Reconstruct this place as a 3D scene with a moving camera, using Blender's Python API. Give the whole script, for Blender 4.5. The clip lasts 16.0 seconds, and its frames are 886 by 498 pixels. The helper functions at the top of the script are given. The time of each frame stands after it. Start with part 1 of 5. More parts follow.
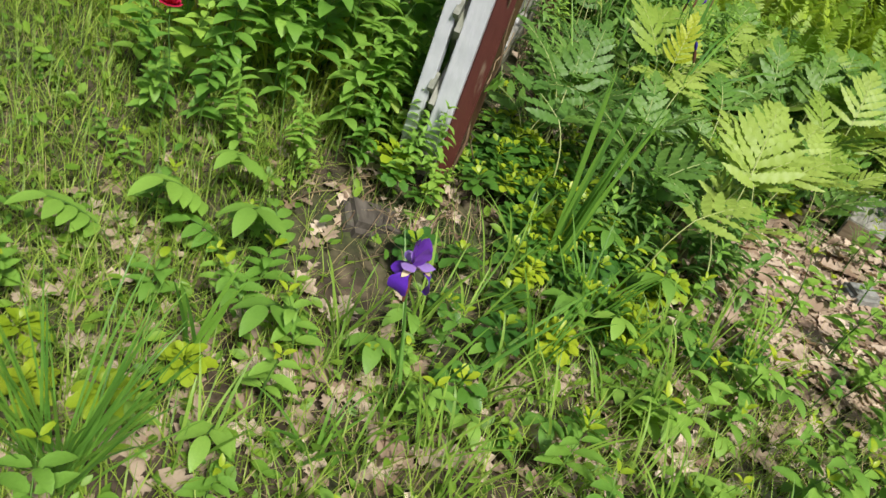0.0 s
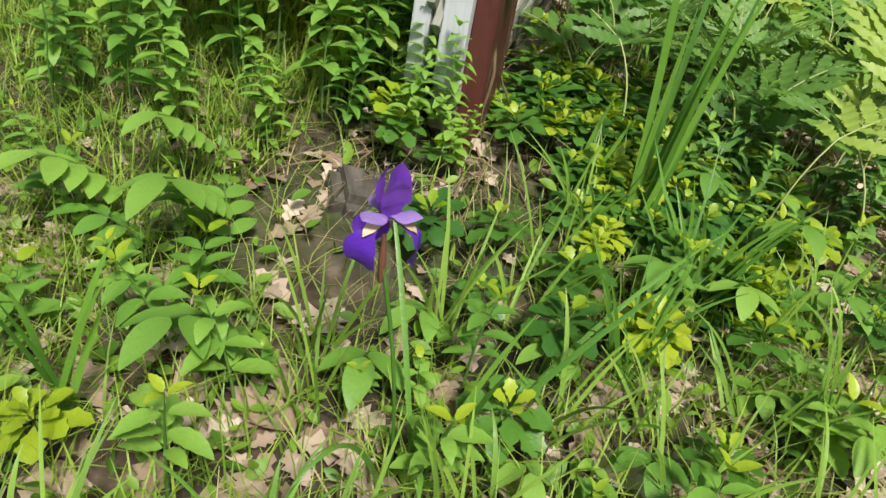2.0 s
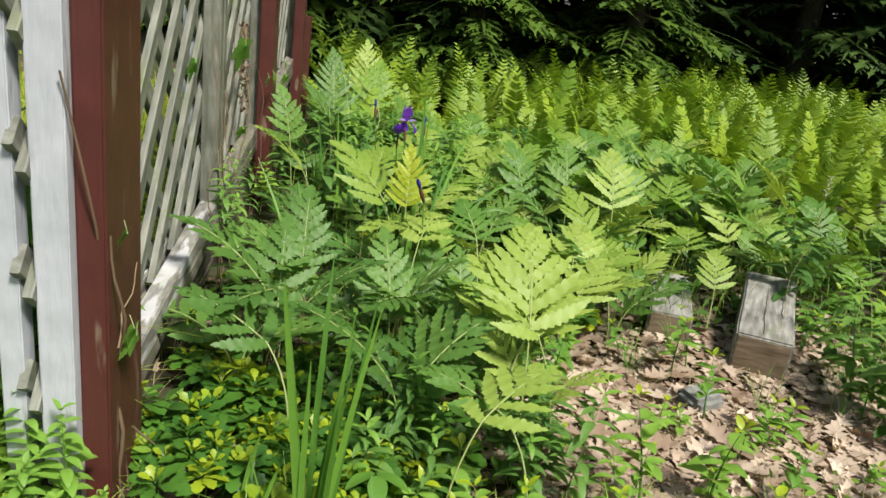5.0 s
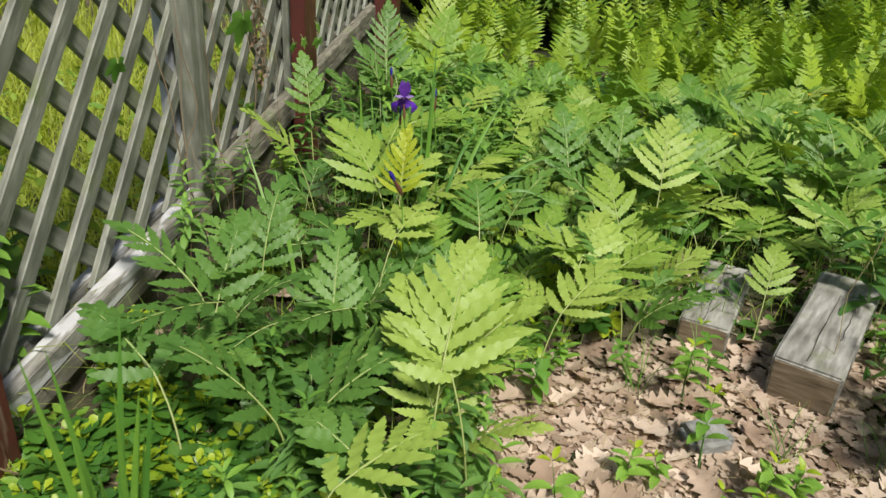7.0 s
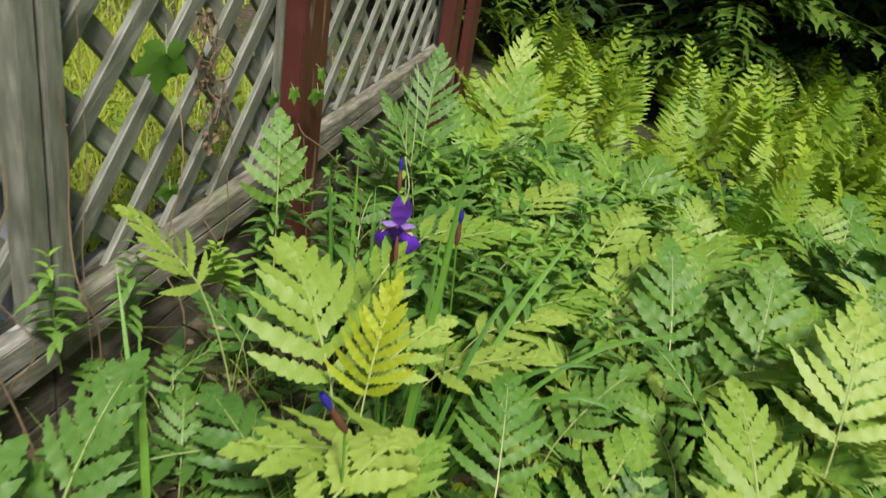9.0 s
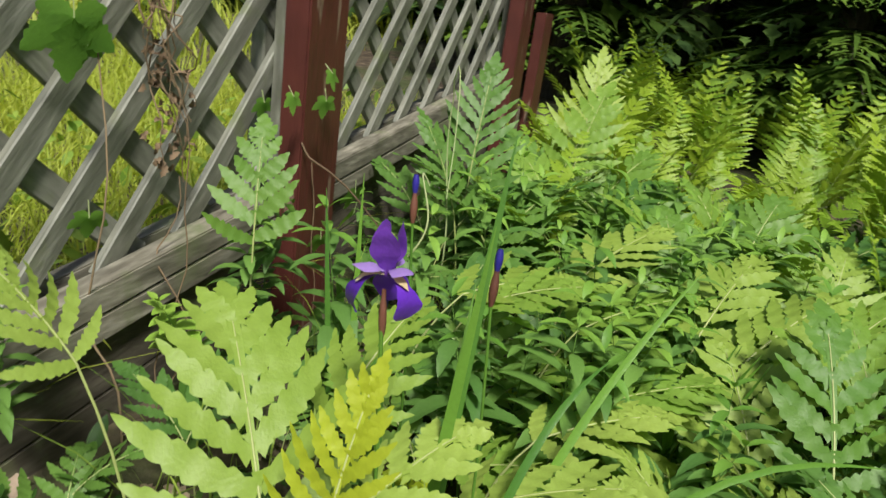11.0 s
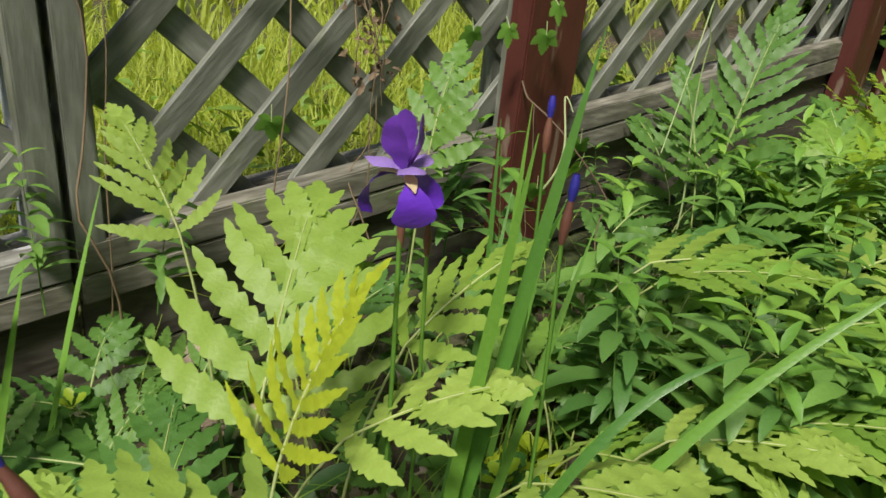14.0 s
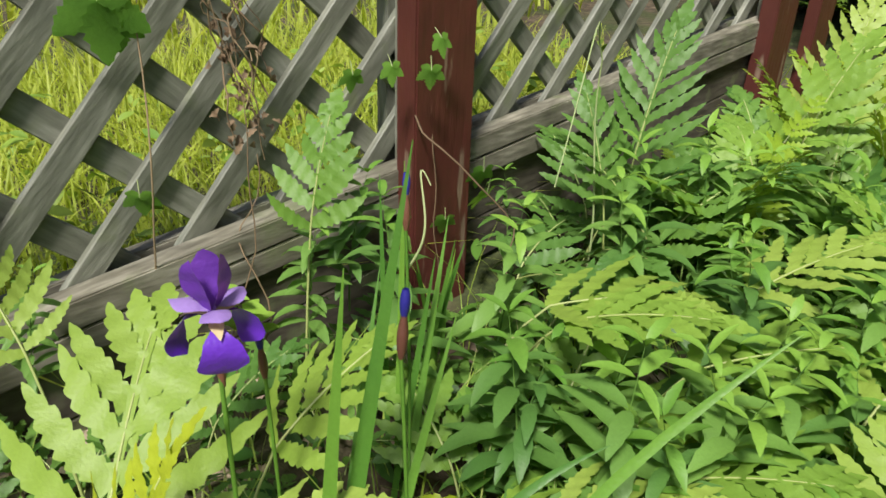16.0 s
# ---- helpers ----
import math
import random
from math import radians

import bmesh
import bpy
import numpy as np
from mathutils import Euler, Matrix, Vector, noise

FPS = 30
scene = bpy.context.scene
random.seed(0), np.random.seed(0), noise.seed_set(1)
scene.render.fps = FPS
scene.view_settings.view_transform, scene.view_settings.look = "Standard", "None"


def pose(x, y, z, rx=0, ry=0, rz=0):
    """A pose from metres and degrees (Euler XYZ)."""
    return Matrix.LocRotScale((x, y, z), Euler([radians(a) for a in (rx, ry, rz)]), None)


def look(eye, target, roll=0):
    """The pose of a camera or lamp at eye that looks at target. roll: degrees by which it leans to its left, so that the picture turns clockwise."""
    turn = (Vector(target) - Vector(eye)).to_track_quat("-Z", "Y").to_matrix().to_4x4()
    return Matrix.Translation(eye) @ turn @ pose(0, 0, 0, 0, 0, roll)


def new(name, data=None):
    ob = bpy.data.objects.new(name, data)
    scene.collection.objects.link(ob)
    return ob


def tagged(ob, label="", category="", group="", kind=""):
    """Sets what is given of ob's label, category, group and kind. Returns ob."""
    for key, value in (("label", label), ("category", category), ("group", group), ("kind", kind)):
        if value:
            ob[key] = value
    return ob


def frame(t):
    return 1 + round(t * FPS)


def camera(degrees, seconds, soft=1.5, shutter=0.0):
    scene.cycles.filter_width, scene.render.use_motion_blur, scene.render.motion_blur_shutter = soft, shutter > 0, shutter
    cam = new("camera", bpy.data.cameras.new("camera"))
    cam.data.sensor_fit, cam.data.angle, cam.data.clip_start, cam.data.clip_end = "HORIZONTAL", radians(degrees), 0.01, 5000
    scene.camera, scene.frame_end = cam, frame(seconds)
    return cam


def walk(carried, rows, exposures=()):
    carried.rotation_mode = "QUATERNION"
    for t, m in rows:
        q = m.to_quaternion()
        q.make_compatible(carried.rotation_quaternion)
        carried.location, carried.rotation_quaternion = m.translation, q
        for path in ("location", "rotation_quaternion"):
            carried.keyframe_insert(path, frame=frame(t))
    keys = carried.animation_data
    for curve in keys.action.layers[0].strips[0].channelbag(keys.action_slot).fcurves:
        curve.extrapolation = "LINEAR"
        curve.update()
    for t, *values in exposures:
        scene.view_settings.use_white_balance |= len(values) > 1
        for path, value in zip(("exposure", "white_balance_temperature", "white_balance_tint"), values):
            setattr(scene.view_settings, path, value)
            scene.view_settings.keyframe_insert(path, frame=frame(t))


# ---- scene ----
cam = camera(62.9, 16.0, shutter=0.25)
PATH = [
    (0, (0.22, -2.306, 1.263), (0.127, -0.614, 0.199), 22.4),
    (0.5, (0.314, -2.178, 1.233), (0.148, -0.485, 0.183), 16.4),
    (1, (0.341, -1.978, 1.007), (0.147, -0.271, -0.016), 12.8),
    (1.5, (0.343, -1.802, 0.842), (-0.032, -0.149, -0.221), 12.7),
    (2, (0.336, -1.745, 0.825), (0.007, -0.083, -0.237), 11.3),
    (2.5, (0.366, -1.729, 0.877), (0.092, -0.028, -0.138), 12.2),
    (2.6, (0.365, -1.687, 0.883), (0.153, 0.03, -0.122), 12.2),
    (3, (0.408, -1.611, 0.956), (0.359, 0.156, 0.021), 10.1),
    (3.5, (0.435, -1.52, 1.051), (0.544, 0.287, 0.201), 8.2),
    (4, (0.447, -1.493, 1.121), (0.617, 0.36, 0.39), 9.0),
    (4.5, (0.461, -1.468, 1.184), (0.69, 0.404, 0.518), 8.3),
    (5, (0.482, -1.452, 1.239), (0.757, 0.429, 0.619), 7.6),
    (5.2, (0.507, -1.466, 1.264), (0.782, 0.416, 0.645), 8.4),
    (7.3, (1.285, -0.944, 1.488), (1.05, 0.831, 0.598), 4.0),
    (7.5, (1.304, -0.841, 1.48), (1.052, 0.926, 0.579), 5.0),
    (8, (1.233, -0.522, 1.464), (0.911, 1.213, 0.523), 6.6),
    (8.5, (1.144, -0.157, 1.402), (0.859, 1.609, 0.507), 8.5),
    (8.7, (1.148, 0.048, 1.399), (0.808, 1.822, 0.542), 9.6),
    (10.8, (1.036, 0.981, 1.114), (0.471, 2.783, 0.454), 7.2),
    (11, (1.076, 0.971, 1.118), (0.46, 2.749, 0.441), 8.0),
    (11.5, (1.171, 0.93, 1.074), (0.266, 2.573, 0.378), 12.6),
    (12, (1.227, 0.996, 1.014), (-0.072, 2.325, 0.273), 7.8),
    (12.5, (1.312, 1.113, 0.978), (-0.08, 2.308, 0.179), 8.7),
    (13, (1.34, 1.181, 0.983), (-0.047, 2.361, 0.156), 7.5),
    (13.5, (1.349, 1.243, 1.004), (-0.033, 2.427, 0.174), 6.5),
    (14, (1.357, 1.3, 1.023), (-0.007, 2.51, 0.2), 6.1),
    (14.5, (1.353, 1.363, 1.058), (0.014, 2.606, 0.245), 4.4),
    (15, (1.351, 1.38, 1.174), (0.015, 2.633, 0.371), 2.0),
    (15.5, (1.357, 1.477, 1.188), (0.005, 2.692, 0.353), 0.8),
    (16, (1.373, 1.506, 1.168), (0.082, 2.754, 0.287), 1.9),
]
walk(cam, [(t, look(eye, target, roll)) for t, eye, target, roll in PATH],
     exposures=((0.0, 0.03), (1.0, 0.05), (2.0, 0.12), (5.0, 0.10), (7.5, -0.10), (8.5, -0.06), (11.0, -0.02), (11.5, -0.06), (12.5, -0.06), (14.5, -0.13), (16.0, 0.16)))

# ---- world and sun ----
SUN_DIR = Vector((0.30, -0.50, 0.81)).normalized()
world = bpy.data.worlds.new("sky")
scene.world = world
world.use_nodes = True
wn = world.node_tree
sky = wn.nodes.new("ShaderNodeTexSky")
sky.sky_type = "NISHITA"
sky.sun_disc = False
sky.sun_elevation = math.asin(SUN_DIR.z)
sky.sun_rotation = math.atan2(SUN_DIR.x, SUN_DIR.y)
sky.air_density, sky.dust_density = 1.0, 3.0
wn.links.new(sky.outputs["Color"], wn.nodes["Background"].inputs["Color"])
wn.nodes["Background"].inputs["Strength"].default_value = 0.08
sun_data = bpy.data.lights.new("sun", "SUN")
sun_data.energy = 4.7
sun_data.angle = radians(10)
sun_data.color = (1.0, 0.96, 0.88)
sun = new("sun", sun_data)
sun.matrix_world = look(SUN_DIR * 30, (0, 0, 0))


# ---- materials ----
def material(name, base, rough=0.7):
    m = bpy.data.materials.new(name)
    m.use_nodes = True
    b = m.node_tree.nodes["Principled BSDF"]
    b.inputs["Base Color"].default_value = (*base, 1)
    b.inputs["Roughness"].default_value = rough
    return m, m.node_tree, b


def noise_ramp(nt, scale, stops, coords, detail=5.0, stretch=None):
    """A noise in object space, run through colour stops."""
    tex = nt.nodes.new("ShaderNodeTexNoise")
    tex.inputs["Scale"].default_value = scale
    tex.inputs["Detail"].default_value = detail
    src = coords
    if stretch:
        mp = nt.nodes.new("ShaderNodeMapping")
        mp.inputs["Scale"].default_value = stretch
        nt.links.new(coords, mp.inputs["Vector"])
        src = mp.outputs["Vector"]
    nt.links.new(src, tex.inputs["Vector"])
    ramp = nt.nodes.new("ShaderNodeValToRGB")
    for i, (at, c) in enumerate(stops):
        e = ramp.color_ramp.elements[i] if i < 2 else ramp.color_ramp.elements.new(at)
        e.position, e.color = at, (*c, 1)
    nt.links.new(tex.outputs["Fac"], ramp.inputs["Fac"])
    return tex, ramp


def mix_colour(nt, fac, a, b, mode="MIX"):
    n = nt.nodes.new("ShaderNodeMix")
    n.data_type, n.blend_type = "RGBA", mode
    for key, v in ((0, fac), (6, a), (7, b)):
        if isinstance(v, (int, float)):
            n.inputs[key].default_value = v
        elif isinstance(v, tuple):
            n.inputs[key].default_value = (*v, 1)
        else:
            nt.links.new(v, n.inputs[key])
    return n.outputs[2]


def bump(nt, b, height, strength, distance=0.01):
    n = nt.nodes.new("ShaderNodeBump")
    n.inputs["Strength"].default_value = strength
    n.inputs["Distance"].default_value = distance
    nt.links.new(height, n.inputs["Height"])
    nt.links.new(n.outputs["Normal"], b.inputs["Normal"])


def leaf_material(name, dark, light, rough=0.5, through_light=0.28, island=False, spread=0.9):
    """Leaf: colour between two greens from leaf to leaf, blotches and veins of relief, some light shining through."""
    m, nt, b = material(name, light, rough)
    co = nt.nodes.new("ShaderNodeTexCoord").outputs["Object"]
    if island:
        rnd = nt.nodes.new("ShaderNodeNewGeometry").outputs["Random Per Island"]
    else:
        rnd = nt.nodes.new("ShaderNodeObjectInfo").outputs["Random"]
    tex, ramp = noise_ramp(nt, 9.0, ((0.3, (0, 0, 0)), (0.7, (1, 1, 1))), co)
    mth = nt.nodes.new("ShaderNodeMath")
    mth.operation = "MULTIPLY_ADD"
    nt.links.new(rnd, mth.inputs[0])
    mth.inputs[1].default_value = spread
    mul = nt.nodes.new("ShaderNodeMath")
    mul.operation = "MULTIPLY"
    nt.links.new(ramp.outputs["Color"], mul.inputs[0])
    mul.inputs[1].default_value = 1 - spread + 0.12
    nt.links.new(mul.outputs[0], mth.inputs[2])
    col = mix_colour(nt, mth.outputs[0], dark, light)
    fine, fr = noise_ramp(nt, 160.0, ((0.3, (0.92, 0.92, 0.92)), (0.75, (1.03, 1.03, 1.03))), co, 3.0)
    col = mix_colour(nt, 1.0, col, fr.outputs["Color"], "MULTIPLY")
    nt.links.new(col, b.inputs["Base Color"])
    bump(nt, b, fine.outputs["Fac"], 0.25, 0.004)
    if through_light:
        tr = nt.nodes.new("ShaderNodeBsdfTranslucent")
        warm = mix_colour(nt, 1.0, col, (1.2, 1.15, 0.55), "MULTIPLY")
        nt.links.new(warm, tr.inputs["Color"])
        mx = nt.nodes.new("ShaderNodeMixShader")
        mx.inputs[0].default_value = through_light
        nt.links.new(b.outputs[0], mx.inputs[1])
        nt.links.new(tr.outputs[0], mx.inputs[2])
        nt.links.new(mx.outputs[0], nt.nodes["Material Output"].inputs["Surface"])
    return m


M = {}
M["fern"] = leaf_material("sensitive_fern_leaf", (0.10, 0.24, 0.035), (0.25, 0.41, 0.058))
M["fern_pale"] = leaf_material("pale_fern_leaf", (0.24, 0.38, 0.05), (0.39, 0.52, 0.105))
M["fern_yellow"] = leaf_material("yellowing_fern_leaf", (0.38, 0.47, 0.03), (0.46, 0.52, 0.035))
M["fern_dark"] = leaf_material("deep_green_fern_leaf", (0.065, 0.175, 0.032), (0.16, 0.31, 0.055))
# Weed greens darkened to stand in for shade in gaps below the fronds.
M["under"] = leaf_material("shaded_low_weed_leaf", (0.03, 0.10, 0.015), (0.10, 0.22, 0.03), through_light=0.2, island=True)
M["feather"] = leaf_material("feathery_fern_leaf", (0.17, 0.33, 0.024), (0.36, 0.50, 0.04))
M["feather_far"] = leaf_material("feathery_fern_bed", (0.16, 0.32, 0.024), (0.36, 0.50, 0.04), island=True)
M["fern_stalk"] = leaf_material("fern_stalk", (0.30, 0.36, 0.10), (0.46, 0.52, 0.22), through_light=0)
M["pachy"] = leaf_material("groundcover_leaf", (0.04, 0.13, 0.022), (0.10, 0.24, 0.03), rough=0.35, through_light=0.2)
M["pachy_new"] = leaf_material("groundcover_young_leaf", (0.24, 0.38, 0.02), (0.42, 0.53, 0.03), rough=0.4, through_light=0.3)
M["shrub"] = leaf_material("shrub_leaf", (0.12, 0.29, 0.04), (0.28, 0.49, 0.075), through_light=0.3)
M["shrub_young"] = leaf_material("young_shrub_leaf", (0.20, 0.38, 0.05), (0.34, 0.54, 0.08), through_light=0.3)
M["aster"] = leaf_material("lance_leaf", (0.08, 0.20, 0.045), (0.20, 0.37, 0.075), through_light=0.3)
M["iris_leaf"] = leaf_material("iris_blade", (0.07, 0.20, 0.03), (0.19, 0.38, 0.05), rough=0.4, through_light=0.25)
M["grass"] = leaf_material("grass_blade", (0.12, 0.25, 0.03), (0.38, 0.51, 0.075), through_light=0.3, island=True)
M["tuft"] = leaf_material("long_grass_blade", (0.13, 0.28, 0.035), (0.32, 0.50, 0.08), rough=0.45, through_light=0.3)
M["meadow"] = leaf_material("meadow_grass_blade", (0.36, 0.47, 0.04), (0.64, 0.72, 0.14), through_light=0.5, island=True)
M["meadow_leaf"] = leaf_material("meadow_weed_leaf", (0.16, 0.32, 0.04), (0.36, 0.50, 0.08), through_light=0.4, island=True)
M["weed"] = leaf_material("weed_leaf", (0.08, 0.22, 0.025), (0.24, 0.41, 0.04), through_light=0.3, island=True)
# Needle greens darkened for canopy shade; hemlock_lit is the lighter, lit copy.
M["hemlock"] = leaf_material("shaded_conifer_needles", (0.026, 0.064, 0.018), (0.095, 0.17, 0.032), through_light=0.12, island=True)
M["hemlock_lit"] = leaf_material("lit_tree_leaf", (0.04, 0.10, 0.012), (0.14, 0.24, 0.03), through_light=0.25, island=True)
M["maple"] = leaf_material("maple_leaf", (0.11, 0.29, 0.04), (0.22, 0.43, 0.065), through_light=0.4)
M["petal"] = leaf_material("iris_petal", (0.11, 0.022, 0.50), (0.18, 0.045, 0.68), rough=0.45, through_light=0.3)
M["petal_up"] = leaf_material("iris_standard_petal", (0.20, 0.055, 0.56), (0.31, 0.11, 0.72), rough=0.45, through_light=0.35)
M["petal_pale"] = leaf_material("iris_style_petal", (0.32, 0.19, 0.62), (0.44, 0.29, 0.74), rough=0.5, through_light=0.3)
M["sheath"] = leaf_material("iris_bract", (0.11, 0.04, 0.03), (0.22, 0.09, 0.06), through_light=0.15)
M["beard"] = leaf_material("iris_signal_patch", (0.55, 0.42, 0.22), (0.72, 0.62, 0.40), through_light=0.1)
M["bud"] = leaf_material("iris_bud_petal", (0.02, 0.02, 0.22), (0.04, 0.03, 0.36), through_light=0.15)
M["red"] = leaf_material("red_petal", (0.45, 0.01, 0.05), (0.6, 0.02, 0.08), through_light=0.2)
M["yellow"] = leaf_material("yellow_petal", (0.75, 0.55, 0.01), (0.85, 0.65, 0.02), through_light=0.1)
M["white_flower"] = leaf_material("seed_head", (0.5, 0.55, 0.42), (0.62, 0.66, 0.52), through_light=0.1)
M["litter"] = leaf_material("dry_oak_leaf", (0.24, 0.155, 0.10), (0.66, 0.53, 0.41), rough=0.8, through_light=0.1, island=True)
M["litter_one"] = leaf_material("dry_curled_leaf", (0.30, 0.20, 0.135), (0.72, 0.59, 0.47), rough=0.8, through_light=0.1)
M["straw"] = leaf_material("dry_grass", (0.30, 0.24, 0.10), (0.50, 0.42, 0.22), rough=0.8, through_light=0.1, island=True)
M["twig"] = leaf_material("vine_twig", (0.13, 0.08, 0.045), (0.30, 0.22, 0.13), rough=0.8, through_light=0)
M["tendril"] = leaf_material("green_tendril", (0.30, 0.40, 0.16), (0.45, 0.52, 0.25), through_light=0)


def wood(name, dark, mid, light, axis, rough=0.8, paint=None, cover=0.5, spin=0):
    """Weathered timber: grain along one axis, stains, cracks; with paint worn off in patches where given."""
    m, nt, b = material(name, mid, rough)
    co = nt.nodes.new("ShaderNodeTexCoord").outputs["Object"]
    if spin:
        turn = nt.nodes.new("ShaderNodeVectorRotate")
        turn.rotation_type = "X_AXIS"
        turn.inputs["Angle"].default_value = radians(spin)
        nt.links.new(co, turn.inputs["Vector"])
        co = turn.outputs["Vector"]
    st = [48.0, 48.0, 48.0]
    st[axis] = 9.0
    grain, gr = noise_ramp(nt, 1.0, ((0.25, dark), (0.72, light), (0.5, mid)), co, 8.0, st)
    blot, br = noise_ramp(nt, 5.0, ((0.3, (0.62, 0.63, 0.60)), (0.7, (1.1, 1.1, 1.08))), co, 6.0)
    col = mix_colour(nt, 1.0, gr.outputs["Color"], br.outputs["Color"], "MULTIPLY")
    moss, mr = noise_ramp(nt, 8.0, ((0.58, (0, 0, 0)), (0.75, (1, 1, 1))), co, 7.0)
    col = mix_colour(nt, mr.outputs["Color"], col, (0.16, 0.19, 0.09)) if not paint else col
    if paint:
        st2 = [18.0, 18.0, 18.0]
        st2[axis] = 3.0
        pn, pr = noise_ramp(nt, 1.0, ((cover - 0.03, (0, 0, 0)), (cover + 0.02, (1, 1, 1))), co, 9.0, st2)
        tone, tr = noise_ramp(nt, 12.0, ((0.3, (0.82, 0.82, 0.82)), (0.7, (1.08, 1.06, 1.06))), co, 4.0)
        coat = mix_colour(nt, 1.0, tr.outputs["Color"], paint, "MULTIPLY")
        col = mix_colour(nt, pr.outputs["Color"], coat, col)
    nt.links.new(col, b.inputs["Base Color"])
    bump(nt, b, grain.outputs["Fac"], 0.55, 0.006)
    return m


GREY = ((0.135, 0.142, 0.11), (0.215, 0.222, 0.183), (0.325, 0.333, 0.285))
M["slat"] = wood("weathered_stile", *GREY, 2, 0.55)
M["slat_up"] = wood("weathered_slat", *GREY, 2, 0.55, spin=45)
M["slat_down"] = wood("weathered_crossing_slat", *GREY, 2, 0.6, spin=-45)
M["rail"] = wood("weathered_rail", (0.09, 0.082, 0.06), (0.22, 0.205, 0.16), (0.38, 0.36, 0.30), 1)
M["kick"] = wood("weathered_kickboard", (0.045, 0.038, 0.028), (0.095, 0.082, 0.062), (0.145, 0.13, 0.10), 1)
M["white_wood"] = wood("white_painted_stile", (0.26, 0.26, 0.255), (0.40, 0.405, 0.40), (0.54, 0.545, 0.54), 2, 0.55, (0.56, 0.59, 0.63), 0.62)
M["worn_white"] = wood("worn_white_rail", (0.14, 0.13, 0.11), (0.30, 0.29, 0.26), (0.44, 0.43, 0.40), 1, 0.7, (0.60, 0.61, 0.62), 0.47)
M["red_wood"] = wood("red_painted_post", (0.16, 0.10, 0.07), (0.28, 0.19, 0.14), (0.38, 0.28, 0.22), 2, 0.5, (0.098, 0.026, 0.020), 0.64)
M["sleeper"] = wood("weathered_sleeper", (0.16, 0.15, 0.13), (0.33, 0.32, 0.29), (0.50, 0.49, 0.46), 1)
M["sleeper_end"] = wood("sleeper_end_grain", (0.14, 0.10, 0.06), (0.25, 0.19, 0.125), (0.35, 0.28, 0.20), 0)
M["bark"] = wood("bark", (0.018, 0.014, 0.011), (0.05, 0.04, 0.032), (0.09, 0.075, 0.06), 2, 0.9)
M["dark_stone"] = wood("brown_stone", (0.05, 0.042, 0.035), (0.10, 0.085, 0.07), (0.16, 0.14, 0.12), 1, 0.85)
M["stone"] = wood("grey_stone", (0.17, 0.17, 0.165), (0.30, 0.30, 0.29), (0.42, 0.42, 0.40), 1, 0.85)


def soil_material():
    m, nt, b = material("soil_and_leaf_mould", (0.12, 0.09, 0.06), 0.95)
    co = nt.nodes.new("ShaderNodeTexCoord").outputs["Object"]
    t1, r1 = noise_ramp(nt, 14.0, ((0.3, (0.03, 0.022, 0.015)), (0.72, (0.17, 0.13, 0.085)), (0.5, (0.075, 0.055, 0.035))), co, 10.0)
    t2, r2 = noise_ramp(nt, 1.6, ((0.42, (0, 0, 0)), (0.6, (1, 1, 1))), co, 5.0)
    t3, r3 = noise_ramp(nt, 40.0, ((0.3, (0.022, 0.034, 0.010)), (0.7, (0.075, 0.095, 0.026))), co, 6.0)
    col = mix_colour(nt, r2.outputs["Color"], r1.outputs["Color"], r3.outputs["Color"])
    nt.links.new(col, b.inputs["Base Color"])
    bump(nt, b, t1.outputs["Fac"], 0.9, 0.03)
    return m


M["soil"] = soil_material()


# ---- mesh tools ----
def mesh_of(name, verts, faces, mats, index=None, smooth=True):
    me = bpy.data.meshes.new(name)
    me.from_pydata([tuple(v) for v in verts], [], faces)
    for m in mats:
        me.materials.append(m)
    if index is not None:
        me.polygons.foreach_set("material_index", index)
    if smooth:
        me.polygons.foreach_set("use_smooth", [True] * len(me.polygons))
    me.update()
    return me


class Build:
    """Collects vertices and faces of one mesh."""

    def __init__(self):
        self.v, self.f, self.i = [], [], []

    def strip(self, centres, halves, sides, normals, fold=0.0, mat=0):
        """A leaf-like band: a midrib with a half-width to each side, folded along the middle."""
        k = len(self.v)
        for c, h, s, n in zip(centres, halves, sides, normals):
            self.v += [c - s * h + n * (fold * h), c, c + s * h + n * (fold * h)]
        for r in range(len(centres) - 1):
            a = k + 3 * r
            self.f += [(a, a + 1, a + 4, a + 3), (a + 1, a + 2, a + 5, a + 4)]
            self.i += [mat, mat]

    def tube(self, pts, radii, sides=5, mat=0):
        k = len(self.v)
        for j, (p, r) in enumerate(zip(pts, radii)):
            d = (pts[min(j + 1, len(pts) - 1)] - pts[max(j - 1, 0)]).normalized()
            a = d.cross(Vector((0.31, 0.95, 0.05))).normalized()
            b = d.cross(a)
            for q in range(sides):
                w = 2 * math.pi * q / sides
                self.v.append(p + (a * math.cos(w) + b * math.sin(w)) * r)
        for j in range(len(pts) - 1):
            for q in range(sides):
                a0, a1 = k + j * sides + q, k + j * sides + (q + 1) % sides
                self.f.append((a0, a1, a1 + sides, a0 + sides))
                self.i.append(mat)

    def mesh(self, name, mats, smooth=True):
        return mesh_of(name, self.v, self.f, mats, self.i, smooth)


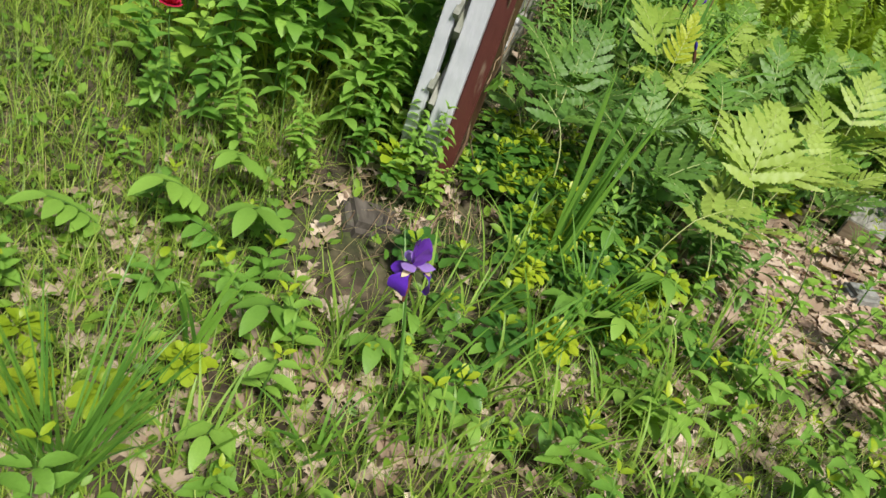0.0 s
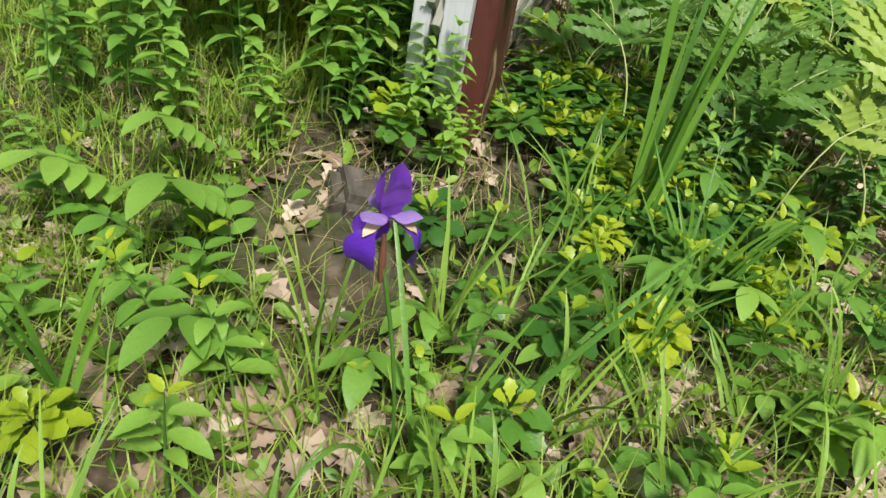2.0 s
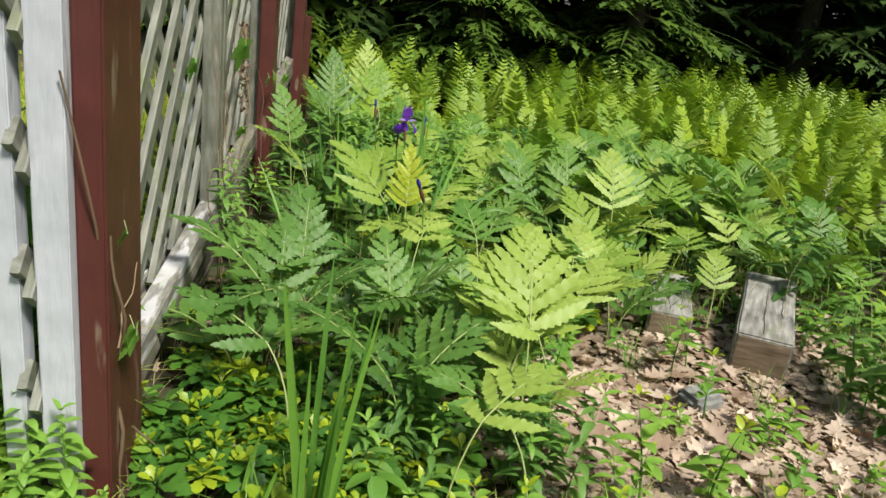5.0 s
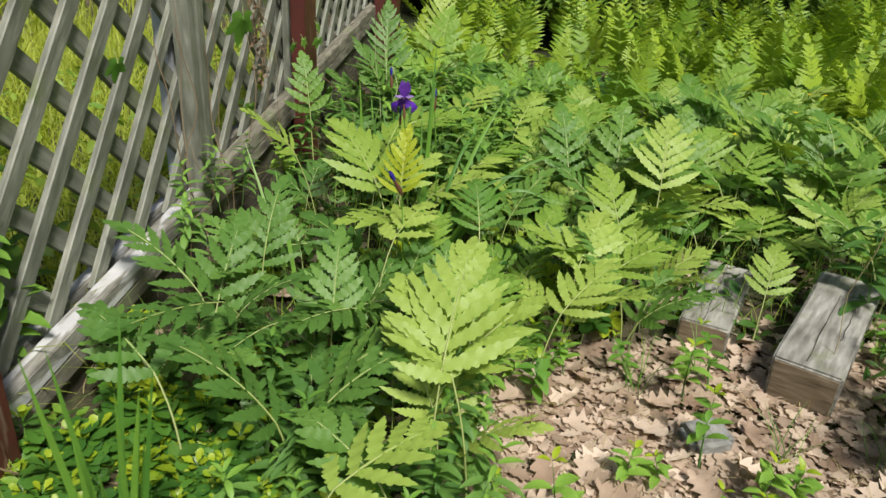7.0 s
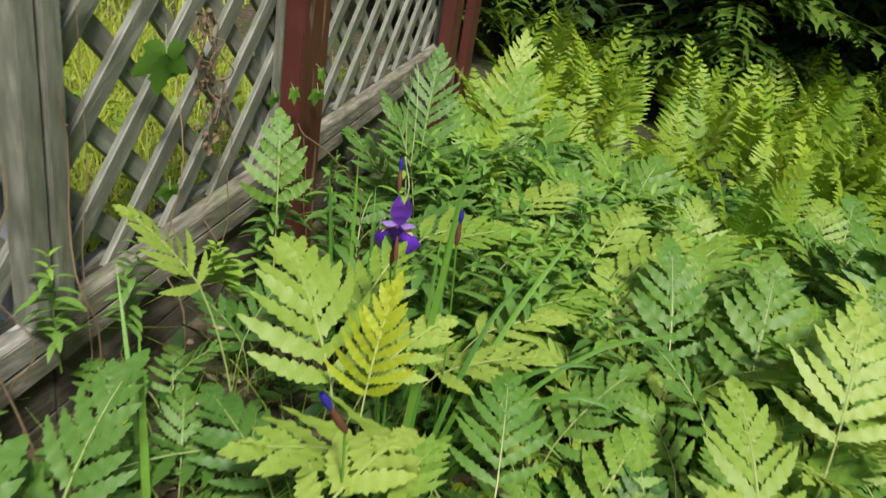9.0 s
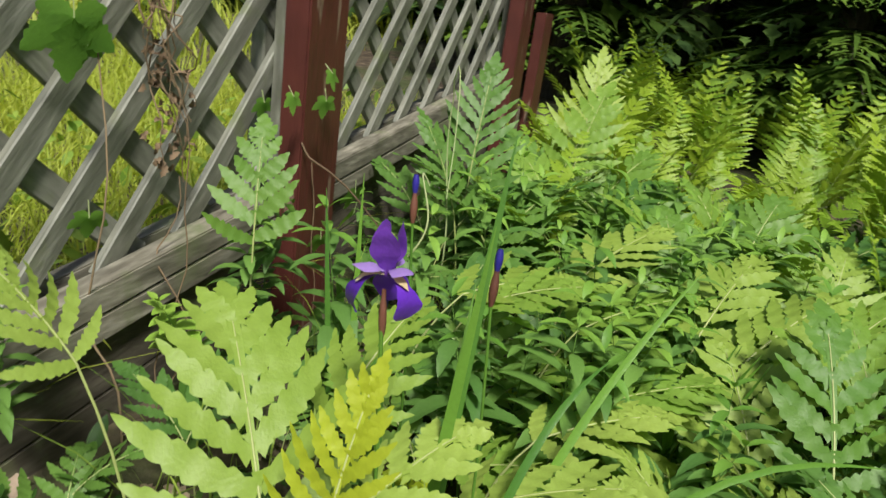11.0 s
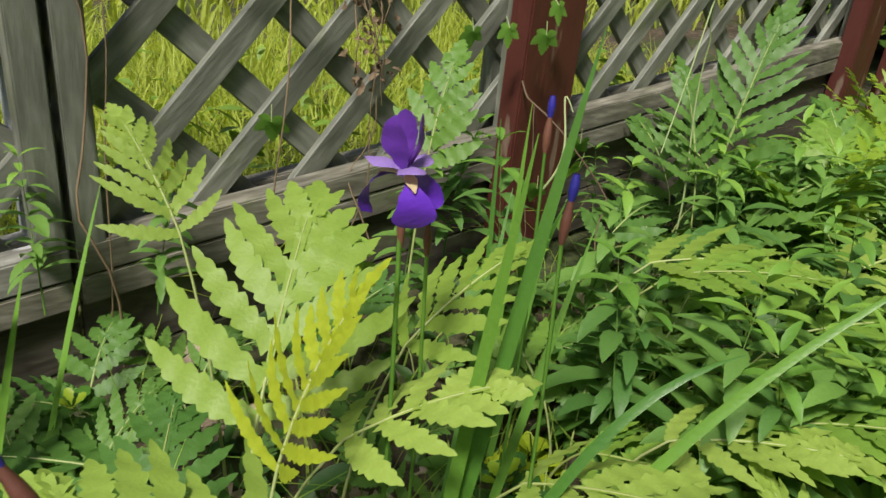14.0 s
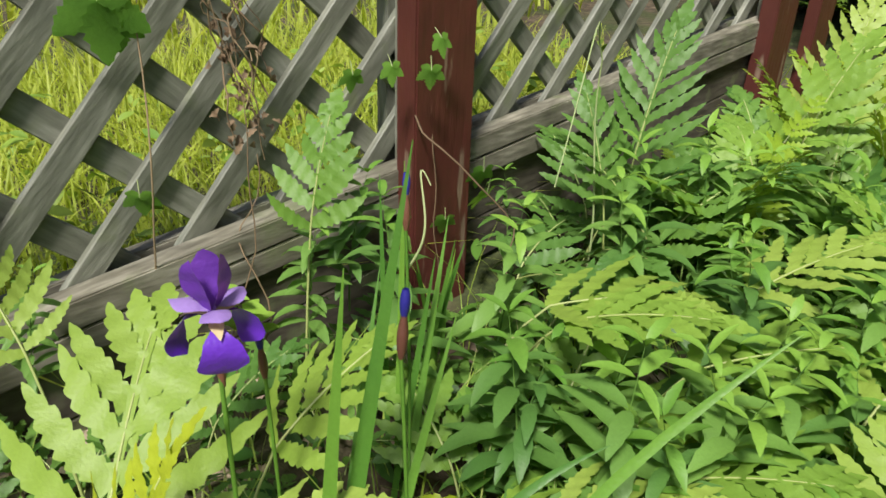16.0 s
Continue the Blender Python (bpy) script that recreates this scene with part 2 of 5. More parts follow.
def leaf(b, base, way, up, length, width, rows=6, droop=0.3, fold=0.25, shape=0.45, teeth=0, tooth=0.15, mat=0, twist=0.0):
    """One leaf from base along way; shape is where it is widest; teeth waves along its edge."""
    way = way.normalized()
    side = way.cross(up).normalized()
    nrm = side.cross(way).normalized()
    if twist:
        rot = Matrix.Rotation(twist, 3, way)
        side, nrm = rot @ side, rot @ nrm
    cs, hs, ss, ns = [], [], [], []
    p, ang = base.copy(), 0.0
    e = math.log(0.5) / math.log(shape)
    for r in range(rows + 1):
        u = r / rows
        w = math.sin(math.pi * min(1, max(0.0, u) ** e)) ** 0.8 if 0 < u < 1 else 0.02
        if teeth:
            w *= 1 + tooth * (1 if r % 2 else -1)
        cs.append(p.copy())
        hs.append(max(0.0006, width * 0.5 * w))
        ss.append(side)
        d = way * math.cos(ang) - nrm * math.sin(ang)
        ns.append(nrm * math.cos(ang) + way * math.sin(ang))
        p = p + d * (length / rows)
        ang += droop / rows
    b.strip(cs, hs, ss, ns, fold, mat)
    return p


def thing(name, at, label, category, group="", data=None, kind=""):
    ob = new(name, data)
    ob.matrix_basis = at
    return tagged(ob, label, category, group, kind)


def part(name, data, parent, label="", m=None):
    ob = new(name, data)
    ob.parent = parent
    if m is not None:
        ob.matrix_basis = m
    return tagged(ob, label)


def box_mesh(name, size, mat, bevel=0.004, warp=0.0, seed=0):
    """A board or beam with softened, slightly uneven edges; its origin at the middle of its base."""
    bm = bmesh.new()
    bmesh.ops.create_cube(bm, size=1.0)
    for v in bm.verts:
        v.co = Vector((v.co.x * size[0], v.co.y * size[1], (v.co.z + 0.5) * size[2]))
    longest = max(range(3), key=lambda a: size[a])
    es = [e for e in bm.edges if abs((e.verts[0].co - e.verts[1].co)[longest]) > 0.5 * size[longest]]
    bmesh.ops.subdivide_edges(bm, edges=es, cuts=6)
    if bevel:
        bmesh.ops.bevel(bm, geom=[e for e in bm.edges if e.is_boundary or e.calc_face_angle(0) > 0.5], offset=bevel, segments=2, affect="EDGES")
    if warp:
        for v in bm.verts:
            n = noise.noise_vector(v.co * 3.1 + Vector((seed * 7.3, 0, 0)))
            v.co += n * warp
    me = bpy.data.meshes.new(name)
    bm.to_mesh(me)
    bm.free()
    me.materials.append(mat)
    return me


rng = random.Random(7)


def smoothstep(a, b, x):
    t = min(1.0, max(0.0, (x - a) / (b - a)))
    return t * t * (3 - 2 * t)


def ground_z(x, y):
    """The lie of the land: a bank along the fence, rising gently away from the start."""
    z = -0.10 + 0.05 * smoothstep(0.6, 4.5, y) + 0.14 * smoothstep(0.9, -0.1, x) * smoothstep(-0.9, 0.0, y)
    z += 0.10 * smoothstep(1.2, 2.4, x) * smoothstep(0.8, 1.9, y)
    z += 0.25 * smoothstep(4, 12, y)
    z += 0.025 * noise.noise(Vector((x * 1.7, y * 1.7, 0.3))) * smoothstep(40, 10, abs(x) + abs(y))
    return z


def on_ground(x, y, lift=0.0):
    return Vector((x, y, ground_z(x, y) + lift))


def bank(x, y):
    """The bare bank of roots and dead leaves below the first post."""
    return -0.38 < x < 0.35 and -0.72 < y < 0.05


# ---- ground ----
def build_ground():
    def axis(near0, near1, step):
        a = list(np.arange(near0, near1 + 1e-6, step))
        lo, hi = [], []
        d = step
        p = near0
        while p > -420:
            d *= 1.5
            p -= d
            lo.append(p)
        d, p = step, near1
        while p < 420:
            d *= 1.5
            p += d
            hi.append(p)
        return lo[::-1] + a + hi
    xs, ys = axis(-3, 5, 0.1), axis(-4, 7, 0.1)
    verts = [Vector((x, y, ground_z(x, y))) for y in ys for x in xs]
    n = len(xs)
    faces = [(j * n + i, j * n + i + 1, (j + 1) * n + i + 1, (j + 1) * n + i) for j in range(len(ys) - 1) for i in range(n - 1)]
    ob = new("ground", mesh_of("ground", verts, faces, [M["soil"]]))
    return tagged(ob, "dark soil and leaf mould with patchy moss", "ground", kind="structure")


build_ground()

# ---- fence ----
SLOPE = 0.105


def rail_top(y):
    return 0.21 + SLOPE * y


FENCE_TOP = 1.75
RACK = Matrix(((1, 0, 0, 0), (0, 1, 0, 0), (0, SLOPE, 1, 0), (0, 0, 0, 1)))


def racked(me):
    me.transform(RACK)
    return me


def fence_post(y0, width, base, top, thick=0.05, lean=0.0, x=0.0):
    me = box_mesh("fence_post", (thick, width, top - base), M["red_wood"], 0.005, 0.002, int(y0 * 10))
    ob = thing("fence_post", pose(x - thick / 2, y0 + width / 2, base, 0, lean, 0), "dark red painted wooden fence post with worn patches", "fence post", "fence posts", me)
    return ob


def slat_piece(y0, z0, y1, z1, x, width, thick):
    """A slat from (y0, z0) to (y1, z1) in the plane of the fence."""
    d = Vector((0, y1 - y0, z1 - z0))
    ln = d.length
    d.normalize()
    s = Vector((0, -d.z, d.y)) * (width / 2)
    t = Vector((thick / 2, 0, 0))
    a, c = Vector((x, y0, z0)), Vector((x, y1, z1))
    verts = []
    for p in (a, c):
        verts += [p - s - t, p - s + t * 0.6, p - s * 0.93 + t, p + s * 0.93 + t, p + s + t * 0.6, p + s - t]
    faces = [(0, 1, 7, 6), (1, 2, 8, 7), (2, 3, 9, 8), (3, 4, 10, 9), (4, 5, 11, 10), (5, 0, 6, 11), (5, 4, 3, 2, 1, 0), (6, 7, 8, 9, 10, 11)]
    return mesh_of("slat", verts, faces, [M["slat_up"] if (y1 - y0) * (z1 - z0) > 0 else M["slat_down"]], smooth=False)


SLAT_W, SLAT_STEP = 0.060, 0.2555
FRONT_X, BACK_X = -0.125, -0.1455


def lattice_panel(y0, y1, phase_front, phase_back, white=False, left_stile=True, right_stile=True):
    """A framed lattice panel behind the posts: stiles and rails to both sides of two layers of crossed slats."""
    top = FENCE_TOP
    p = thing("lattice_panel", Matrix.Identity(4), "weathered grey wooden lattice fence panel with rails", "lattice fence", "lattice panels")
    lo = 0.21 - 0.03
    for sign, phase, x in ((1, phase_front, FRONT_X), (-1, phase_back, BACK_X)):
        c0 = -40
        for k in range(c0, 60):
            # the line z = lo + sign * (y - yk) in racked space
            yk = phase + k * SLAT_STEP
            a, c = (yk, yk + (top - lo)) if sign > 0 else (yk, yk - (top - lo))
            ya, za, yc, zc = a, lo, c, top
            # clip to the panel
            def clip(y, z, oy, oz, lim):
                t = (lim - y) / (oy - y)
                return lim, z + (oz - z) * t
            if max(ya, yc) < y0 + 0.01 or min(ya, yc) > y1 - 0.01:
                continue
            if ya < y0:
                ya, za = clip(ya, za, yc, zc, y0)
            if ya > y1:
                ya, za = clip(ya, za, yc, zc, y1)
            if yc > y1:
                yc, zc = clip(yc, zc, ya, za, y1)
            if yc < y0:
                yc, zc = clip(yc, zc, ya, za, y0)
            if abs(yc - ya) < 0.03:
                continue
            part("slat", racked(slat_piece(ya, za, yc, zc, x, SLAT_W, 0.0195)), p)
    stile = M["white_wood"] if white else M["slat"]
    for x, fx in ((-0.083, 0.068), (-0.170, 0.046)):
        for yy, yes, mat in ((y0, left_stile, stile), (y1 - 0.055, right_stile, M["white_wood"] if white and x < -0.1 else M["slat"])):
            if yes:
                me = box_mesh("stile", (fx, 0.055, top - 0.21 + 0.02), mat, 0.003, 0.0015, int(yy * 20))
                part("stile", me, p, "white painted stile" if mat is M["white_wood"] else "", pose(x, yy + 0.0275, 0.195 + SLOPE * yy))
        me = box_mesh("rail", (fx, y1 - y0, 0.066), M["worn_white"] if white else M["rail"], 0.004, 0.0015, int(y0 * 9))
        me.transform(RACK)
        part("rail", me, p, "", pose(x + 0.004, (y0 + y1) / 2, 0.146 + SLOPE * (y0 + y1) / 2))
        me = box_mesh("rail", (fx - 0.004, y1 - y0, 0.062), M["rail"], 0.004, 0.0015, int(y0 * 9) + 3)
        me.transform(RACK)
        part("rail", me, p, "", pose(x + 0.006, (y0 + y1) / 2, 0.080 + SLOPE * (y0 + y1) / 2))
        me = box_mesh("rail", (fx, y1 - y0, 0.06), M["rail"], 0.004, 0.0015, int(y0 * 9) + 5)
        me.transform(RACK)
        part("rail", me, p, "", pose(x + 0.008, (y0 + y1) / 2, top + SLOPE * (y0 + y1) / 2))
    return p


GAP = 1.595
lattice_panel(-0.03, GAP - 0.008, 1.098, 1.745, white=True)
lattice_panel(GAP + 0.008, 2.80, 1.098, 1.745)
lattice_panel(2.81, 4.90, 1.098, 1.745)

for a, c in ((0.0, GAP), (GAP + 0.01, 2.8), (2.81, 4.90)):
    board = thing("kickboard", pose(-0.085, (a + c) / 2, -0.225 + SLOPE * (a + c) / 2), "dark weathered kickboard planks under the lattice fence", "fence board", "kickboards")
    for k in range(2):
        me = box_mesh("plank", (0.024 - 0.003 * k, c - a, 0.147), M["kick"], 0.003, 0.002, int(a * 5) + k)
        me.transform(RACK)
        part("plank", me, board, "", pose(0, 0, 0.152 * k))

fence_post(0.0, 0.24, ground_z(0, 0.1) - 0.1, 2.0, 0.060, x=0.012)
fence_post(2.70, 0.21, ground_z(0, 2.7) - 0.1, 2.1, 0.078, x=0.022)
fence_post(4.74, 0.20, ground_z(0, 4.7) - 0.1, 2.2, 0.08, x=0.022)
fence_post(5.12, 0.18, ground_z(0, 5.1) - 0.1, 1.05, 0.06, x=0.05)


# ---- timbers by the leaf litter ----
def sleeper(at, size, label):
    ob = thing("sleeper", at, label, "timber", "old timbers", box_mesh("sleeper", size, M["sleeper"], 0.008, 0.006, int(size[1] * 50)))
    end = box_mesh("end_grain", (size[0] * 0.93, 0.006, size[2] * 0.9), M["sleeper_end"], 0.002)
    part("end_grain", end, ob, "brown ringed end grain", pose(0, -size[1] / 2 - 0.001, size[2] * 0.04))
    b = Build()
    for k, (ox, ln) in enumerate(((-0.01, 0.9), (0.05, 0.35))):
        pts = [Vector((ox * size[0] / 0.2 + 0.006 * noise.noise(Vector((u * 5, k, 0))), (u - 0.5) * size[1] * ln, size[2] + 0.001)) for u in np.linspace(0, 1, 12)]
        b.strip(pts, [0.0012 + 0.0014 * abs(noise.noise(Vector((j * 0.9, k, 2)))) for j in range(12)], [Vector((1, 0, 0))] * 12, [Vector((0, 0, 1))] * 12)
    part("crack", b.mesh("crack", [M["bark"]]), ob, "dark lengthwise crack")
    return ob


sleeper(pose(2.43, 1.43, -0.045, 8, 0, -30), (0.225, 0.66, 0.215), "grey cracked timber sleeper lying among dry leaves")
sleeper(pose(2.08, 1.68, -0.04, 2, 0, -22), (0.19, 0.56, 0.13), "short grey timber sleeper half buried in leaves")
thing("stone", pose(1.92, 0.93, -0.15, 4, -8, 20), "small grey angular stone in dry leaves", "stone", data=box_mesh("stone", (0.15, 0.12, 0.13), M["stone"], 0.02, 0.015, 4))
thing("stone", pose(-0.19, -0.30, -0.17, 10, 14, 35), "brown grey angular stone under the shrub", "stone", data=box_mesh("stone", (0.2, 0.16, 0.2), M["dark_stone"], 0.025, 0.02, 9))


# ---- ferns ----
def frond_curve(stalk, blade, p0, p1, lean):
    """Points of a frond's rib: the stalk and then the blade, bending over towards +y."""
    st, p = [], Vector((0, 0, 0))
    n = 7
    for j in range(n + 1):
        st.append(p.copy())
        u = j / n
        a = radians(lean + (p0 - lean) * u * u * 0.8)
        p = p + Vector((0, math.cos(a), math.sin(a))) * (stalk / n)
    bl = []
    p = st[-1].copy()
    m = 26
    for j in range(m + 1):
        bl.append(p.copy())
        a = radians(p0 + (p1 - p0) * j / m)
        p = p + Vector((0, math.cos(a), math.sin(a))) * (blade / m)
    return st, bl


def pinna(b, base, way, up, bend, length, width, waves, r, joined, droop, mat=0):
    """One lobe of a frond: rounded, forward-pointing waves along both edges, a little ruffled."""
    side = way.cross(up).normalized()
    nrm = side.cross(way).normalized()
    tw = r.uniform(-0.3, 0.3)
    side, nrm = side * math.cos(tw) + nrm * math.sin(tw), nrm * math.cos(tw) - side * math.sin(tw)
    step = 4
    rows = waves * step
    k = len(b.v)
    p, a = base.copy(), 0.0
    ph = r.uniform(0, 6.28)
    shift = r.randrange(step)
    trough = r.uniform(0.70, 0.82)
    for q in range(rows + 1):
        t = q / rows
        if t < 0.45:
            w = 0.52 + 0.48 * math.sin(math.pi * t / 0.9)
        else:
            w = math.cos((t - 0.45) / 0.55 * math.pi / 2) ** 0.72 if t < 1 else 0.02
        if joined:
            w = max(w, joined * (1 - 4.0 * t))
        n = nrm * math.cos(a) + way * math.sin(a)
        hs = []
        for s, off in ((-1, 0), (1, shift)):
            f = ((q + off) % step) / step
            lobe = trough + (1.08 - trough) * math.sin(math.pi * 0.5 * min(1.0, f / 0.75)) if t > 0.1 else 1.0
            hs.append(max(0.0008, width * 0.5 * w * lobe))
        lift = 0.10 + 0.13 * math.sin(t * waves * 3.3 + ph)
        b.v += [p - side * hs[0] + n * (hs[0] * lift), p.copy(), p + side * hs[1] + n * (hs[1] * (0.2 - lift))]
        p = p + (way * math.cos(a) - nrm * math.sin(a) + bend * (0.5 * t - 0.08)) * (length / rows)
        a += droop / rows
    for q in range(rows):
        c = k + 3 * q
        b.f += [(c, c + 1, c + 4, c + 3), (c + 1, c + 2, c + 5, c + 4)]
        b.i += [mat, mat]


def sensitive_frond(stalk, blade, p0, p1, lean, seed, pairs=7, breadth=0.5, waves=9, narrow=1.0, dihedral=0.10, splay=64):
    """A broad frond whose wavy-edged lobes join along a winged rib."""
    r = random.Random(seed)
    st, bl = frond_curve(stalk, blade, p0, p1, lean)
    b = Build()
    m = len(bl) - 1
    space = blade * 0.9 / pairs
    side = Vector((1, 0, 0))
    for k in range(pairs):
        for s in (-1, 1):
            u = 0.9 * (k + (0.18 if s > 0 else 0.0)) / pairs
            i = min(m - 1, int(u * m))
            d = (bl[i + 1] - bl[max(i - 1, 0)]).normalized()
            up = side.cross(d).normalized()
            ln = blade * breadth * (1 - u) ** 0.7 * (0.86 if k == 0 else 1.0) * r.uniform(0.9, 1.08)
            wid = space * 0.84 * narrow * (1 - 0.12 * u) * r.uniform(0.92, 1.08)
            ang = radians(splay - 36 * u + r.uniform(-6, 6) + (6 if k == 0 else 0))
            way = (side * (s * math.sin(ang)) + d * math.cos(ang) + up * (dihedral + r.uniform(-0.09, 0.09))).normalized()
            base = bl[i].lerp(bl[i + 1], u * m - i)
            pinna(b, base, way, up, d, ln, wid, max(4, round(waves * (1 - 0.5 * u))), r, 0.0 if k == 0 else 0.9 + 0.6 * u, r.uniform(0.15, 0.6))
    pinna(b, bl[int(m * 0.84)], (bl[m] - bl[m - 4]).normalized(), side.cross((bl[m] - bl[m - 4]).normalized()), Vector((0, 0, 0)), blade * 0.24, space * 0.9, 5, r, 1.2, 0.2)
    cs = bl[3:m - 2]
    b.strip([c + Vector((0, 0, 0.001)) for c in cs], [blade * (0.010 + 0.018 * j / len(cs)) for j in range(len(cs))],
            [side] * len(cs), [Vector((0, -0.5, 1)).normalized()] * len(cs), 0.2)
    s = Build()
    rib = st[:-1] + [c + Vector((0, -0.0008, 0.0018)) for c in bl[:-3:3]]
    s.tube(rib, [(0.0040 - 0.0030 * j / (len(rib) - 1)) * (0.6 + blade) for j in range(len(rib))], 6)
    return b, s


def feather_frond(stalk, blade, p0, p1, lean, seed, pairs=20, breadth=0.3):
    """A narrow feathery frond of many fine toothed leaflets."""
    r = random.Random(seed)
    st, bl = frond_curve(stalk, blade, p0, p1, lean)
    b = Build()
    m = len(bl) - 1
    for k in range(pairs):
        u = k / pairs
        i = int(u * m)
        d = (bl[min(i + 1, m)] - bl[max(i - 1, 0)]).normalized()
        side = Vector((1, 0, 0))
        up = side.cross(d).normalized()
        ln = blade * breadth * min(1, 0.55 + 2.2 * u) * (1 - u) ** 0.8 + 0.008
        for s in (-1, 1):
            ang = radians(68 - 20 * u + r.uniform(-7, 7))
            way = side * (s * math.sin(ang)) + d * math.cos(ang) + up * r.uniform(-0.05, 0.2)
            leaf(b, bl[i], way, up, ln, blade * 0.062 * (1 - 0.5 * u), 12, r.uniform(0.2, 0.7), 0.2, 0.3, 1, 0.42)
    s = Build()
    rib = st[:-1] + bl[::3]
    s.tube(rib, [0.0026 - 0.002 * j / (len(rib) - 1) for j in range(len(rib))], 4)
    return b, s


def stock(name, maker, specs, leaf_mat):
    out = []
    for spec in specs:
        b, s = maker(*spec)
        out.append((b.mesh(name, [leaf_mat]), s.mesh("stalk", [M["fern_stalk"]])))
    return out


SHAPES = [(0.26, 0.34, 50, 4, 84, 1), (0.22, 0.30, 38, -12, 82, 2, 6, 0.55), (0.32, 0.36, 58, 14, 86, 3, 8), (0.20, 0.28, 30, -18, 80, 4, 6, 0.56), (0.30, 0.32, 46, 6, 85, 5, 7, 0.52)]
SPARSE = [(0.26, 0.34, 52, 6, 84, 61, 6, 0.46, 9, 0.86), (0.22, 0.30, 38, -12, 82, 62, 5, 0.5, 9, 0.86), (0.30, 0.36, 58, 16, 86, 63, 7, 0.42, 9, 0.86), (0.2, 0.30, 26, -16, 80, 64, 5, 0.5, 9, 0.86)]
STOCK = {"fern": stock("frond", sensitive_frond, SHAPES, M["fern"]),
         "fern_pale": stock("frond", sensitive_frond, SHAPES, M["fern_pale"]),
         "fern_dark": stock("frond", sensitive_frond, SPARSE, M["fern_dark"]),
         "feather": stock("frond", feather_frond, [(0.22, 0.52, 78, 42, 86, 11), (0.2, 0.46, 70, 25, 84, 12), (0.26, 0.56, 82, 55, 88, 13), (0.2, 0.5, 64, 10, 82, 14)], M["feather"])}

FERN_LABEL = {"fern": "green fern with broad wavy-lobed fronds", "fern_pale": "pale yellow-green fern with broad wavy-lobed fronds",
              "fern_dark": "deep green fern with broad lobed fronds beside the fence", "feather": "light green feathery fern in the dense bed"}


def fern_plant(kind, x, y, count, size, heading=None, spread=360):
    """A fern of a few fronds; in the bed they lean about one way, towards the light."""
    root = thing("fern", pose(x, y, ground_z(x, y) - 0.01), FERN_LABEL[kind], "fern", "ferns in the bed")
    h0 = rng.uniform(0, 360) if heading is None else heading
    for k in range(count):
        bl, st = rng.choice(STOCK[kind])
        s = size * rng.uniform(0.85, 1.15)
        a = h0 + (k - (count - 1) / 2) * spread / count + rng.uniform(-18, 18)
        f = part("frond", bl, root, "", pose(rng.uniform(-0.03, 0.03), rng.uniform(-0.03, 0.03), 0, rng.uniform(-6, 6), rng.uniform(-6, 6), a) @ Matrix.Scale(s, 4))
        part("stalk", st, f)
    return root


def hero_frond(mat, x, y, heading, stalk, blade, p0, p1, lean, seed, label, z=None, **kw):
    """One frond of its own plant, set where it rises."""
    root = thing("fern", pose(x, y, ground_z(x, y) - 0.01 if z is None else z, 0, 0, heading), label, "fern", "ferns in the bed")
    b, s = sensitive_frond(stalk, blade, p0, p1, lean, seed, **kw)
    f = part("frond", b.mesh("frond", [mat]), root)
    part("stalk", s.mesh("stalk", [M["fern_stalk"]]), f)
    return root


PALE = "large pale yellow-green fern frond with wavy lobes"
YELLOWED = "yellowing fern frond with upward folded lobes"


def frond_at(kind, x, y, z, heading, blade, pitch, seed, label="", bend=26, **kw):
    """A frond whose blade has its middle at the given place and rises at the given pitch."""
    p0, p1 = pitch + bend / 2, pitch - bend / 2
    a = radians(pitch)
    start_z = z - 0.5 * blade * math.sin(a)
    stalk = max(0.12, (start_z - ground_z(x, y)) * 1.08)
    st, bl = frond_curve(stalk, blade, p0, p1, 84)
    mid = bl[13]
    h = radians(heading)
    bx, by = x + math.sin(h) * mid.y, y - math.cos(h) * mid.y
    hero_frond(M[kind], bx, by, heading, stalk, blade, p0, p1, 84, seed, label or (PALE if kind == "fern_pale" else FERN_LABEL.get(kind, YELLOWED)), z - mid.z, **kw)


frond_at("fern_pale", 0.535, 1.745, 0.535, 47, 0.40, 32, 21, breadth=0.58, waves=9, pairs=7)
frond_at("fern_yellow", 0.745, 1.67, 0.54, -2, 0.28, 62, 22, breadth=0.46, narrow=0.95, dihedral=0.4, pairs=9, waves=9)
frond_at("fern_pale", 0.19, 1.67, 0.615, 100, 0.26, 40, 23, "yellow-green fern frond leaning on the lattice", breadth=0.5, waves=9, narrow=0.86)
frond_at("fern_pale", 0.72, 1.47, 0.36, 120, 0.40, 8, 24, breadth=0.55, waves=9)
frond_at("fern_pale", 0.79, 1.82, 0.46, -30, 0.26, 20, 25, breadth=0.55, pairs=5)
frond_at("fern_pale", 0.62, 2.02, 0.50, -15, 0.28, 36, 26, breadth=0.55, pairs=6)
frond_at("fern_pale", 0.98, 2.03, 0.34, -70, 0.34, 15, 27, breadth=0.5, pairs=6)
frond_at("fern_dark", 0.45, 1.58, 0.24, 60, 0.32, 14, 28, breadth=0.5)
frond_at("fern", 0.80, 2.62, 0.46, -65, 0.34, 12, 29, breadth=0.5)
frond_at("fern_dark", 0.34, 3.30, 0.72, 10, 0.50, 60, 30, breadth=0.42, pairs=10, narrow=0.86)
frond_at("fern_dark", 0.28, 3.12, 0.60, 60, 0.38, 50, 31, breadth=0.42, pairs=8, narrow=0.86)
frond_at("fern_pale", 0.55, 4.15, 0.75, 5, 0.50, 62, 32, breadth=0.45, pairs=9, narrow=0.8)
frond_at("fern_pale", 1.37, 2.84, 0.45, -40, 0.40, 25, 33, breadth=0.48)
